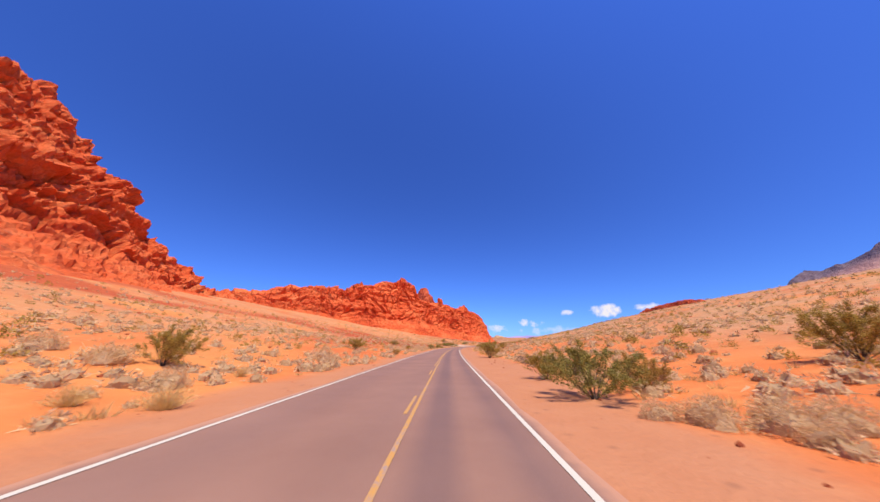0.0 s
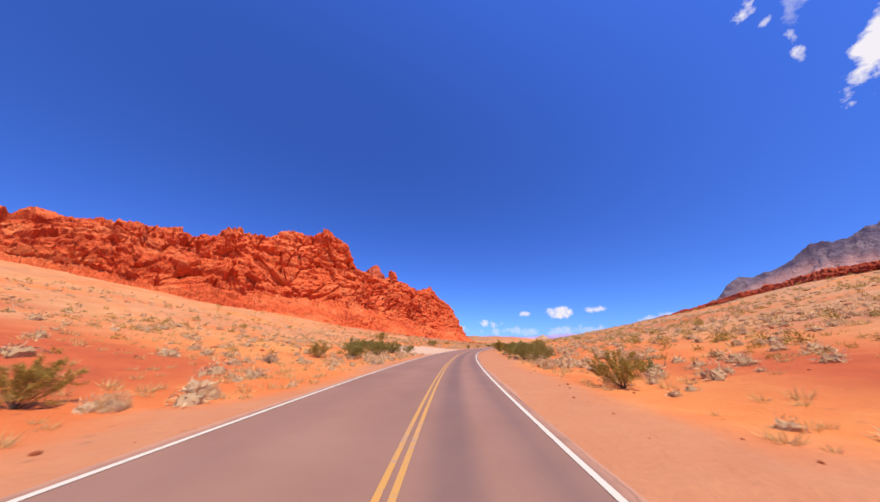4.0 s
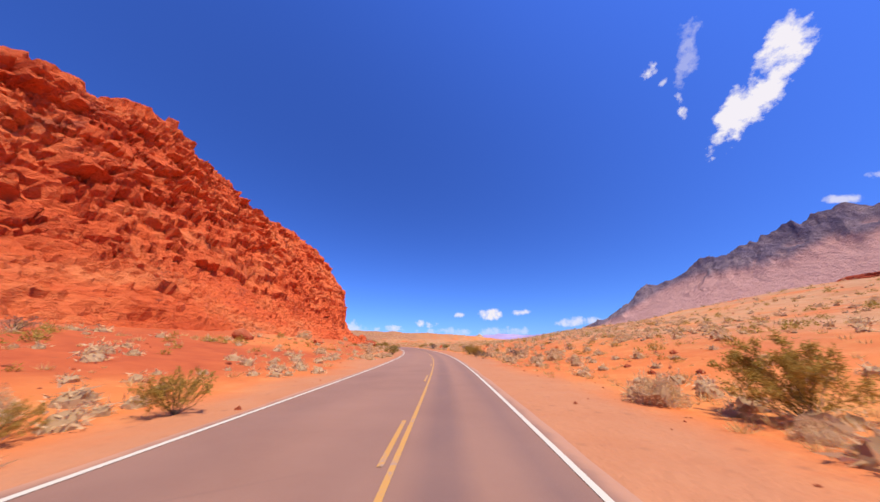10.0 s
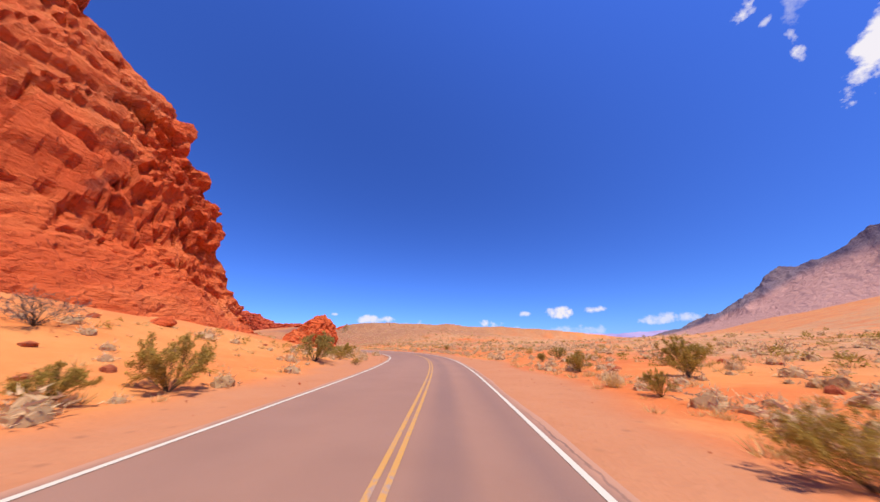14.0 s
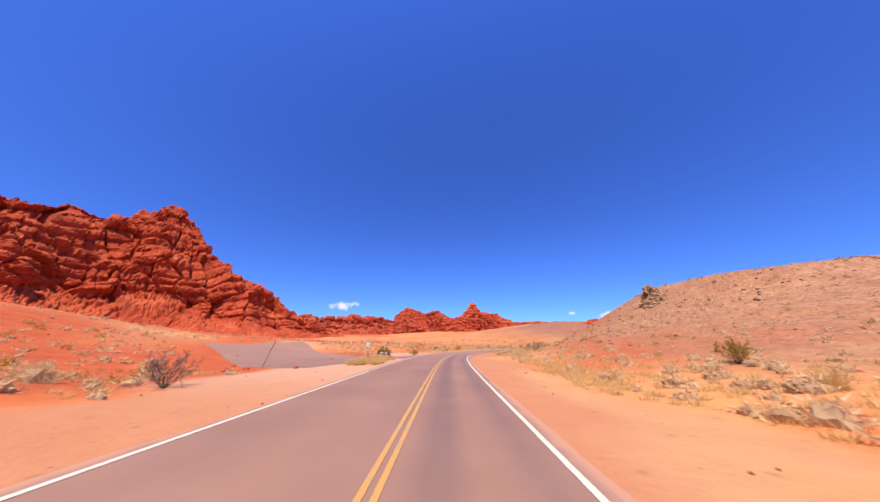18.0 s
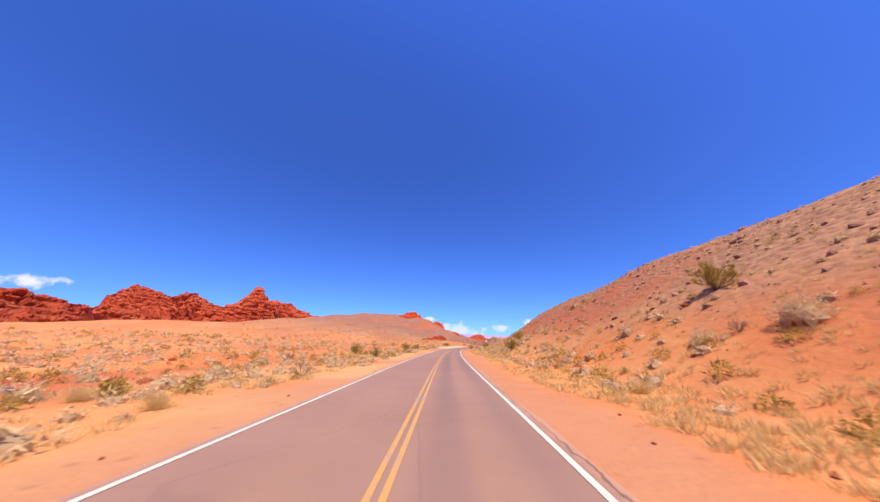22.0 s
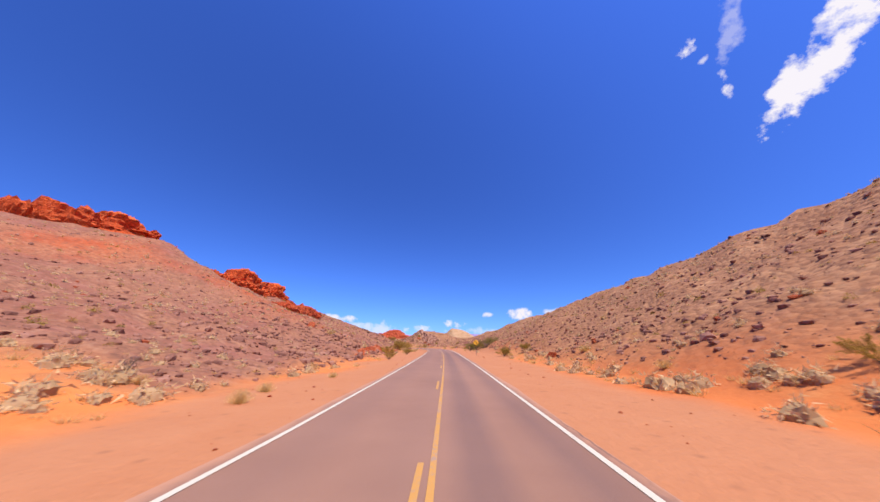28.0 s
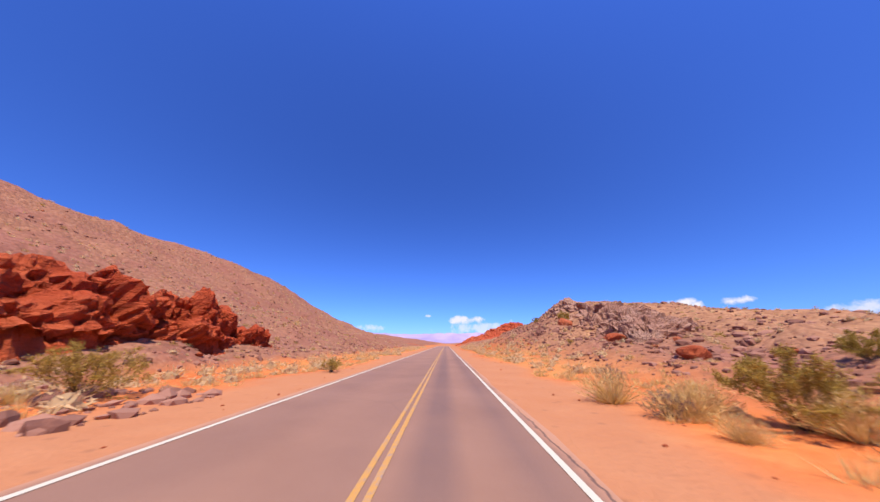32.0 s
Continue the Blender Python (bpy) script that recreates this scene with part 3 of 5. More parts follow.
def rock_wall(name, label, rows, material, cell=1.1, amp=1.0, block=9.0, talus=0.38, category="cliff", back=0.5, strata=0.0, seed=0, fine=1.0, lay=1.35):
    """A craggy wall between a foot line and a crest. rows: crest x, y, z and foot x, y."""
    r = np.array(rows, float)
    cell *= 0.72
    ends = []
    for a_, b_ in ((0, 1), (-1, -2)):
        e = r[a_].copy()
        out_ = (r[a_, :2] - r[b_, :2]) / (np.hypot(*(r[a_, :2] - r[b_, :2])) + 1e-9)
        w_ = 0.35 * np.hypot(*(r[a_, :2] - r[a_, 3:5]))
        e[:2] = r[a_, :2] * 0.6 + r[a_, 3:5] * 0.4 + out_ * w_
        e[3:5] = r[a_, 3:5] + out_ * w_ * 0.6
        e[2] = height(e[0], e[1])[0] - 1.5
        ends.append(e)
    r = np.concatenate([[ends[0]], r, [ends[1]]])
    foot_z = height(r[:, 3], r[:, 4])
    d = np.concatenate([[0], np.cumsum(np.hypot(np.diff(r[:, 0]), np.diff(r[:, 1])) + 0.3 * np.hypot(np.diff(r[:, 3]), np.diff(r[:, 4])))])
    n = max(int(d[-1] / cell), 8)
    q = np.linspace(0, d[-1], n)
    k = np.stack([np.interp(q, d, col) for col in (*r.T, foot_z)], 1)
    w = max(3, int(n * 0.02))
    ker = np.hanning(w + 2)[1:-1]
    k = np.stack([np.convolve(np.pad(c, w // 2, "edge"), ker / ker.sum(), "valid")[:n] for c in k.T], 1)
    face = np.median(np.sqrt((r[:, 0] - r[:, 3]) ** 2 + (r[:, 1] - r[:, 4]) ** 2 + (r[:, 2] - foot_z) ** 2))
    m = max(int(face * 1.15 / cell), 8)
    mb = max(int(m * back), 4)
    v = np.concatenate([np.linspace(0, 1, m), 1 + np.linspace(0, 1, mb + 1)[1:]])
    h = np.interp(v, [0, talus, 0.62, 0.8, 0.93, 1.0, 1.25, 2.0], [0, 0.50, 0.66, 0.80, 0.90, 1.0, 1.3, 2.1])
    g = np.interp(v, [0, talus, 0.62, 0.8, 0.93, 1.0, 1.25, 2.0], [0, 0.28, 0.56, 0.80, 0.96, 1.0, 0.92, 0.1])
    P = np.empty((n, len(v), 3))
    P[:, :, 0] = k[:, 3, None] + (k[:, 0] - k[:, 3])[:, None] * h
    P[:, :, 1] = k[:, 4, None] + (k[:, 1] - k[:, 4])[:, None] * h
    zb = k[:, 5] - 1.2
    P[:, :, 2] = zb[:, None] + (k[:, 2] - zb)[:, None] * g
    # outward normal of the smooth wall
    du, dv = np.gradient(P, axis=0), np.gradient(P, axis=1)
    N = np.cross(du, dv)
    N /= np.linalg.norm(N, axis=2, keepdims=True) + 1e-9
    toward = np.stack([k[:, 3] - k[:, 0], k[:, 4] - k[:, 1], np.full(n, 8.0)], 1)
    if (N * toward[:, None, :]).sum() < 0:
        N = -N
    p = P.reshape(-1, 3)
    q3 = p * np.array([1, 1, lay]) + np.stack([vnoise(p, block * 1.5, seed + 91), vnoise(p, block * 1.5, seed + 92), vnoise(p, block * 1.5, seed + 93)], 1) * block * 0.5
    a1, a2, av, at = cells(q3, block, seed + 1)
    b1, b2, bv, bt = cells(q3, block * 0.36, seed + 5)
    c1, c2, cv, ct = cells(q3, block * 0.14, seed + 9)
    steep = np.tile(smooth(v, talus * 0.6, talus * 1.3), n)
    lump = fbm(p, block * 3.2, 3, seed + 13) * block * 0.5
    blocks = ((av - 0.5) * 0.5 + at * 1.0 - 0.35 * smooth(0.07 - (a2 - a1), 0, 0.07)) * block * 0.62
    small = ((bv - 0.5) * 0.6 + bt * 1.2 - 0.3 * smooth(0.08 - (b2 - b1), 0, 0.08)) * block * 0.24
    tiny = ((cv - 0.5) * 0.7 + ct * 1.6) * block * 0.085
    crag = (np.abs(fbm(q3, block * 0.7, 4, seed + 37, 0.55)) - 0.3) * block * -0.16
    pits = -smooth(0.34 - b1, 0, 0.2) * smooth(vnoise(p, block * 2, seed + 77), 0.25, 0.55) * block * 0.26
    broken = 0.35 + 1.0 * smooth(fbm(p, block * 2.6, 2, seed + 55), -0.3, 0.45)
    small, tiny = small * broken * fine, tiny * (0.4 + 0.6 * broken) * fine
    pits, crag = pits * fine, crag * (0.3 + 0.7 * fine)
    disp = lump * (0.35 + 0.65 * steep) + blocks * (0.12 + 0.88 * steep) + (small + pits + crag) * (0.6 + 0.4 * steep) + tiny
    tilt = p[:, 2] + 0.12 * p[:, 0] + fbm(p, block * 3, 2, seed + 3) * block * 0.35
    band = tilt / (block * 0.42)
    fr = band - np.floor(band)
    step_ = hash3(np.floor(band).astype(np.int64), np.zeros(len(p), np.int64), np.zeros(len(p), np.int64), seed + 70)
    disp += (smooth(fr, 0, 0.15) * (1 - smooth(fr, 0.55, 1.0)) * (0.3 + step_) - 0.3) * block * 0.13 * (0.2 + 0.8 * steep) * fine
    if strata:
        disp += strata * block * 0.12 * np.sign(np.sin(p[:, 2] * 2.2 / block * 3 + fbm(p, block * 2, 2, seed + 3) * 2)) * steep
    e = np.minimum(np.arange(n), np.arange(n)[::-1]) / max(6.0, 0.05 * n)
    disp *= np.repeat(np.clip(e, 0.25, 1), len(v))
    disp *= np.tile(smooth(v, 0.0, 0.08), n)
    p = p + N.reshape(-1, 3) * (disp * amp)[:, None]
    me = grid_mesh(name, p, n, len(v), material, flat=True)
    return tagged(new(name, me), label, category)


def ledge(*rows):
    """As beside(), with the crest's height above the ground there."""
    out = []
    for s, u, z, fu in rows:
        x, y = on_line(s, u)
        out.append((x, y, float(height(x, y)[0]) + z, *on_line(s, fu)))
    return out


def beside(*rows):
    """Rows of s, u, crest height, foot u -> rows for rock_wall."""
    out = []
    for s, u, z, fu in rows:
        out.append((*on_line(s, u), z, *on_line(s, fu)))
    return out


rock_wall("red_cliff", "tall craggy red sandstone cliff above scrub slope", beside(
    (-120, -210, 95, -120), (-20, -230, 118, -130), (60, -235, 146, -135), (100, -240, 140, -135), (125, -240, 112, -140), (150, -240, 82, -145), (180, -235, 56, -150), (200, -230, 34, -160)), RED, 2.0, 1.0, 19, seed=1)
rock_wall("red_cliff", "long weathered red sandstone ridge with dark stained blocks", beside(
    (150, -260, 30, -150), (190, -240, 46, -140), (240, -200, 60, -120), (275, -166, 65, -95), (292, -150, 72, -84), (308, -135, 79, -78), (322, -123, 83, -71), (332, -117, 78, -68), (339, -112, 70, -65), (345, -108, 59, -62), (368, -98, 58, -56), (384, -94, 62, -52), (392, -92, 52, -48), (405, -86, 50, -43), (420, -80, 52, -40),
    (440, -78, 53, -34)), RED, 1.1, 1.0, 12, seed=2, lay=1.45)
rock_wall("red_cliff", "broken red sandstone slope of tumbled blocks beside the road", beside(
    (418, -84, 46, -40), (440, -78, 55, -34), (465, -74, 59, -27), (480, -66, 53, -23), (495, -60, 48, -20), (512, -54, 35, -18), (530, -46, 20, -17), (545, -38, 8, -18)), RED, 0.72, 1.0, 6.5, talus=0.5, seed=3, fine=0.85, lay=2.3)
rock_wall("red_cliff", "overhanging red sandstone buttress above a sandy slope", beside(
    (488, -82, 52, -46), (512, -73, 55, -42), (536, -65, 58, -38), (549, -61, 57, -36), (562, -54, 51, -33), (575, -47, 43, -30), (586, -42, 35, -28), (594, -40, 29, -27), (602, -38, 21, -27), (610, -36, 12, -27), (616, -34, 6, -28)), RED, 0.75, 0.55, 9.0, talus=0.5, seed=4)
rock_wall("rock_outcrop", "low rounded red sandstone outcrop at a bend", beside(
    (606, -22, 3, -16), (612, -20, 6.2, -14.5), (620, -19, 8.0, -13.5), (628, -17, 7.2, -12.5), (635, -16, 3.5, -12.5)), RED, 0.4, 0.8, 3.2, talus=0.15, category="rock", seed=5)
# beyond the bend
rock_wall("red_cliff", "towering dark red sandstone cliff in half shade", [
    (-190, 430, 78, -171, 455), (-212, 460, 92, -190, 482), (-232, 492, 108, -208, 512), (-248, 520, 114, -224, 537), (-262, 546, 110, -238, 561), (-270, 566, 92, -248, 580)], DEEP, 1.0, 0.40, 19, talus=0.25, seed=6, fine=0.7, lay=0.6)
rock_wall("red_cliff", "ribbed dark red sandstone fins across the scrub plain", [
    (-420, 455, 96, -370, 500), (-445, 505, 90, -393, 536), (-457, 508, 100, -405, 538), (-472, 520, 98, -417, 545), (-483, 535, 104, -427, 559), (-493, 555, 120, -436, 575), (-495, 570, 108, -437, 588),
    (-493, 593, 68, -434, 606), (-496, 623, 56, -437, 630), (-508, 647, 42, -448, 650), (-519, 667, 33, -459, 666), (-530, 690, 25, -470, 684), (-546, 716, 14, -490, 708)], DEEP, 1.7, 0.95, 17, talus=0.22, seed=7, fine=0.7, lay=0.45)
rock_wall("rock_ridge", "low broken red sandstone ridge beyond the scrub plain", [
    (-628, 610, 30, -588, 616), (-648, 644, 40, -608, 645), (-668, 672, 46, -628, 671), (-687, 700, 44, -647, 697), (-705, 725, 30, -665, 720), (-729, 808, 26, -690, 798), (-755, 872, 34, -713, 858), (-800, 920, 45, -760, 900)], FARRED, 3.0, 0.8, 14, category="ridge", seed=8)
rock_wall("rock_ridge", "long red sandstone escarpment far over the plain", [
    (-820, 700, 58, -760, 712), (-858, 779, 60, -798, 776), (-872, 842, 70, -812, 833), (-877, 870, 68, -818, 858), (-885, 900, 64, -824, 885), (-885, 930, 58, -827, 912), (-900, 975, 52, -840, 955), (-930, 1030, 46, -872, 1005)], FARRED, 3.6, 0.8, 20, category="ridge", strata=1.0, seed=9)
rock_wall("rock_ridge", "jagged red sandstone ridge with a blunt pinnacle", [
    (-1300, 1075, 116, -1240, 1055), (-1200, 1095, 140, -1142, 1072), (-1110, 1125, 110, -1055, 1098), (-1000, 1118, 113, -950, 1092), (-975, 1165, 82, -925, 1135), (-940, 1186, 92, -890, 1152), (-924, 1198, 126, -874, 1164), (-912, 1207, 123, -862, 1172), (-900, 1214, 92, -852, 1178), (-800, 1200, 79, -756, 1164),
    (-745, 1240, 56, -704, 1200), (-717, 1276, 57, -678, 1234), (-660, 1262, 42, -625, 1222), (-600, 1240, 18, -570, 1205)], FARRED, 2.8, 0.75, 17, talus=0.2, category="ridge", seed=10)
rock_wall("butte", "small red sandstone butte at the end of the road", [
    (-486, 1398, 5, -470, 1362), (-466, 1419, 15, -452, 1381), (-452, 1432, 22, -438, 1394), (-440, 1436, 22, -428, 1398), (-427, 1431, 13, -417, 1392), (-396, 1427, 2, -389, 1388)], FARRED, 1.4, 0.6, 8, category="butte", seed=11)
rock_wall("butte", "far red sandstone knob", [(-312, 1534, 0, -312, 1494), (-290, 1532, 7, -290, 1492), (-272, 1532, 10, -276, 1492), (-245, 1529, 1, -250, 1489)], FARRED, 1.8, 0.6, 8, category="butte", seed=12)
rock_wall("rock_outcrop", "stacked tan sandstone boulders on a hill shoulder", ledge(
    (789, 43, 0.4, 39), (793, 42.5, 1.8, 38), (797, 42, 3.4, 37), (800, 42, 2.2, 37), (804, 42, 3.0, 37.5), (808, 41.5, 1.6, 38), (814, 41, 0.4, 39)), TANROCK, 0.3, 0.8, 2.6, talus=0.1, category="rock", seed=13)
rock_wall("rock_ridge", "red sandstone band along the hill foot", beside(
    (1300, -70, 9, -44), (1315, -66, 13, -42), (1335, -62, 13, -40), (1360, -58, 12, -36), (1390, -52, 9, -32), (1420, -46, 6, -28), (1440, -42, 3, -26)), RED, 1.0, 0.6, 6, category="ridge", seed=14)
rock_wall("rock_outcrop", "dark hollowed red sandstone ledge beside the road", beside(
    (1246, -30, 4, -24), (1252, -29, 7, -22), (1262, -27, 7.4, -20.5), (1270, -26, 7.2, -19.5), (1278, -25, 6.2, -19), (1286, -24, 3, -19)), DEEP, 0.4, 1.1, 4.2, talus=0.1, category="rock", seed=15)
rock_wall("mesa_edge", "long shaded red ledge across the bajada", ledge(
    (170, 128, 1.5, 122), (220, 132, 2.5, 125), (300, 136, 3.5, 129), (350, 139, 4.5, 131), (400, 143, 4.5, 134), (440, 148, 3, 141), (470, 152, 1.5, 147)), DEEP, 0.9, 0.5, 3.5, talus=0.1, category="ledge", seed=16)
rock_wall("rock_outcrop", "small red sandstone outcrop among bushes", beside(
    (522, 13, 0.3, 11), (524, 13.6, 1.0, 10.6), (527, 14, 1.2, 10.6), (530, 14, 0.8, 11), (532, 13.6, 0.2, 11.4)), RED, 0.2, 0.6, 1.6, talus=0.12, category="rock", seed=17)
rock_wall("rock_ledge", "undercut red earth ledge at the foot of the hill", beside(
    (848, 15, 0.8, 12.5), (853, 16.5, 2.0, 13.5), (860, 18, 3.0, 15), (868, 20, 3.4, 17), (878, 22, 2.6, 20)), DEEP, 0.35, 0.8, 2.2, talus=0.1, category="rock", seed=18)
rock_wall("rock_ledge", "red layered rock ledge on the hillside", ledge(
    (1040, -36, 0.4, -32), (1050, -35, 1.3, -30), (1058, -35, 0.9, -31), (1068, -36, 1.5, -30), (1080, -35, 1.0, -30), (1088, -35, 0.3, -31)), DEEP, 0.4, 1.1, 2.2, talus=0.1, category="rock", strata=1, seed=19)
rock_wall("red_cliff", "bright red sandstone cap on the brown hill", ledge(
    (1140, -98, 1, -84), (1150, -95, 3, -82), (1162, -93, 4.5, -80), (1174, -91, 4, -79), (1184, -89, 1, -79)), RED, 0.7, 0.9, 5, talus=0.15, category="cliff", strata=1, seed=20)
rock_wall("red_cliff", "weathered bright red sandstone knobs above the road cut", beside(
    (1176, -72, 22, -62), (1190, -71, 25, -60), (1204, -70, 26, -59), (1218, -69, 24, -58), (1230, -68, 25, -57), (1243, -68, 27, -57), (1252, -68, 23, -57), (1264, -68, 25, -57), (1276, -68, 23, -57), (1288, -68, 18, -58)), RED, 0.7, 0.9, 5, talus=0.15, category="cliff", strata=1, seed=27)
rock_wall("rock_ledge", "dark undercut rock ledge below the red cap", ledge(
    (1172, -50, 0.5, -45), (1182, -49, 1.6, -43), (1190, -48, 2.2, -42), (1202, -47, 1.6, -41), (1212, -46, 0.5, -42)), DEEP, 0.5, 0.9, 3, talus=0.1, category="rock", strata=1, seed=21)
rock_wall("earth_bank", "low eroded bank of red earth", ledge(
    (1134, -13.5, 0.2, -11.8), (1140, -14, 0.6, -12), (1150, -14.2, 0.7, -12.2), (1162, -14, 0.6, -12), (1176, -14.2, 0.5, -12.4), (1190, -14, 0.2, -12.4)), STONE_R, 0.2, 0.6, 0.8, talus=0.1, category="bank", seed=22)
rock_wall("rock_outcrop", "grey broken rock mound beside the road", ledge(
    (1280, 24, 0.8, 17), (1296, 28, 1.8, 17), (1310, 30, 2.2, 17.5), (1326, 32, 1.8, 19), (1344, 34, 0.8, 22)), GREYROCK, 0.45, 1.0, 2.6, talus=0.3, category="rock", seed=26)

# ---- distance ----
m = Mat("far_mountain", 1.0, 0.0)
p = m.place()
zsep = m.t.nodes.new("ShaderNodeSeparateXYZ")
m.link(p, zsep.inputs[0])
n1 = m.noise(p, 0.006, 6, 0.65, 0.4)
# crest rock, with its purple-blue shadows painted in as the dark violet tones
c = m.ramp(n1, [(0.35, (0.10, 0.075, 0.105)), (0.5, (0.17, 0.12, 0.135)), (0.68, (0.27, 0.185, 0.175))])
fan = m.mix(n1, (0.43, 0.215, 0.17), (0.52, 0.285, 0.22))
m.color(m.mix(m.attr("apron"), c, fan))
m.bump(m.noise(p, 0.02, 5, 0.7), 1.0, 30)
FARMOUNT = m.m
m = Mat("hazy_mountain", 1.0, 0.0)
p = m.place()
# no haze in the air here: its violet veil is put into the base colour
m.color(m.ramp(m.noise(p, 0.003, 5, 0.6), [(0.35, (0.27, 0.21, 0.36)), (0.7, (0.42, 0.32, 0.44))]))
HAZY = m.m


def mountain(name, label, prof, dist, depth, material, rough, apron, seed, n=800, rows_=80):
    """A range seen from far: prof gives azimuth and elevation (degrees) of its crest."""
    pr = np.array(prof)
    az = np.linspace(pr[0, 0], pr[-1, 0], n)
    el = np.interp(az, pr[:, 0], pr[:, 1])
    v = np.linspace(0, 1, rows_)
    A, Vv = np.meshgrid(np.radians(az), v, indexing="ij")
    R = dist + depth * (Vv - 1)
    x, y = -60 + R * np.sin(A), 300 + R * np.cos(A)
    top = dist * np.tan(np.radians(el))
    q = np.stack([x.ravel(), y.ravel(), np.zeros(x.size)], 1)
    ridge = (1 - np.abs(fbm(q, depth * 0.3, 6, seed, 0.55))) ** 2 - 0.45
    shape = apron * Vv + (1 - apron) * Vv ** 2.6
    z = top[:, None] * shape + (ridge.reshape(x.shape) * rough) * smooth(Vv, 1 - apron * 0.8, 1 - apron * 0.25) * np.minimum(top[:, None] / (dist * 0.1), 1.3)
    z = np.maximum(z, -20)
    me = grid_mesh(name, np.stack([x.ravel(), y.ravel(), z.ravel()], 1), n, rows_, material, flat=False)
    set_attr(me, "apron", (1 - smooth(Vv + ridge.reshape(x.shape) * 0.16, 0.83, 0.92)).ravel())
    return tagged(new(name, me), label, "mountain", kind="structure")


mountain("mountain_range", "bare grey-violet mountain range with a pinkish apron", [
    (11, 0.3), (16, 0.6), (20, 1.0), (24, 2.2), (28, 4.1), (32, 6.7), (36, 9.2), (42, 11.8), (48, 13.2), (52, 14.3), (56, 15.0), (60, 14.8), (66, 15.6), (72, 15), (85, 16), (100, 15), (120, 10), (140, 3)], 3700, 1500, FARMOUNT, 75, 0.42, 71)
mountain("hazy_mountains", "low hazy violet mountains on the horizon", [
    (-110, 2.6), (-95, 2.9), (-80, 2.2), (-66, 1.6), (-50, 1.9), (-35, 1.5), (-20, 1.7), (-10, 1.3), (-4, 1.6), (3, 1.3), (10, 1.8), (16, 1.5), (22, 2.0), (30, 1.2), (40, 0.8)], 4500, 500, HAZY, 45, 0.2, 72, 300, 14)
mountain("far_hills", "bare tan hills on the plain", [(-24, 0.1), (-18, 0.7), (-12, 1.0), (-11, 1.9), (-9.5, 1.6), (-8, 0.8), (-5, 0.5), (0, 0.4), (3, 0.6), (5, 1.3), (6, 1.8), (7, 1.1), (9, 0.5), (16, 0.3)], 1900, 300, TANROCK, 8, 0.3, 73, 200, 14)
# ---- plants ----


def leaf_mat(name, a_, b_, c_=None):
    m = Mat(name, 0.85, 0.1)
    c = m.mix(m.island(), a_, b_)
    c = m.mix(m.math("MULTIPLY", m.rand(), 0.5), c, c_ or b_)
    m.color(c)
    tr = m.t.nodes.new("ShaderNodeBsdfTranslucent")
    m.link(c, tr.inputs["Color"])
    mx = m.t.nodes.new("ShaderNodeMixShader")
    mx.inputs[0].default_value = 0.35
    m.link(m.b.outputs[0], mx.inputs[1])
    m.link(tr.outputs[0], mx.inputs[2])
    m.link(mx.outputs[0], m.t.nodes["Material Output"].inputs["Surface"])
    return m.m


LEAF_G = leaf_mat("creosote_green", (0.19, 0.17, 0.035), (0.36, 0.295, 0.075), (0.40, 0.27, 0.07))
LEAF_O = leaf_mat("creosote_olive", (0.26, 0.185, 0.03), (0.47, 0.32, 0.065), (0.50, 0.30, 0.07))
LEAF_Y = leaf_mat("brittle_yellow", (0.33, 0.22, 0.04), (0.48, 0.31, 0.06), (0.42, 0.24, 0.06))
LEAF_D = leaf_mat("bursage_grey", (0.56, 0.36, 0.175), (0.80, 0.56, 0.295), (0.68, 0.43, 0.20))
LEAF_S = leaf_mat("dry_straw", (0.58, 0.38, 0.13), (0.78, 0.56, 0.24), (0.72, 0.45, 0.16))
# darker than the outer twigs: the shade inside a dome shrub, as colour
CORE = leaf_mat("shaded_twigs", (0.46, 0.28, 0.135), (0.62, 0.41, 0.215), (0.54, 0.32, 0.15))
TWIG = leaf_mat("dry_twig", (0.20, 0.13, 0.095), (0.34, 0.235, 0.175), (0.28, 0.19, 0.13))
STEM = leaf_mat("dark_stem", (0.08, 0.055, 0.04), (0.17, 0.115, 0.08))


def tri_mesh(name, verts, faces, material, inner=None, is_inner=None):
    me = bpy.data.meshes.new(name)
    v, f = np.asarray(verts, np.float32), np.asarray(faces, np.int32)
    me.vertices.add(len(v))
    me.vertices.foreach_set("co", v.ravel())
    me.loops.add(f.size)
    me.loops.foreach_set("vertex_index", f.ravel())
    me.polygons.add(len(f))
    me.polygons.foreach_set("loop_start", np.arange(0, f.size, f.shape[1], dtype=np.int32))
    me.polygons.foreach_set("use_smooth", np.zeros(len(f), bool))
    me.materials.append(material)
    if inner is not None:
        me.materials.append(inner)
        me.polygons.foreach_set("material_index", np.asarray(is_inner, np.int32))
    me.update(calc_edges=True)
    return me


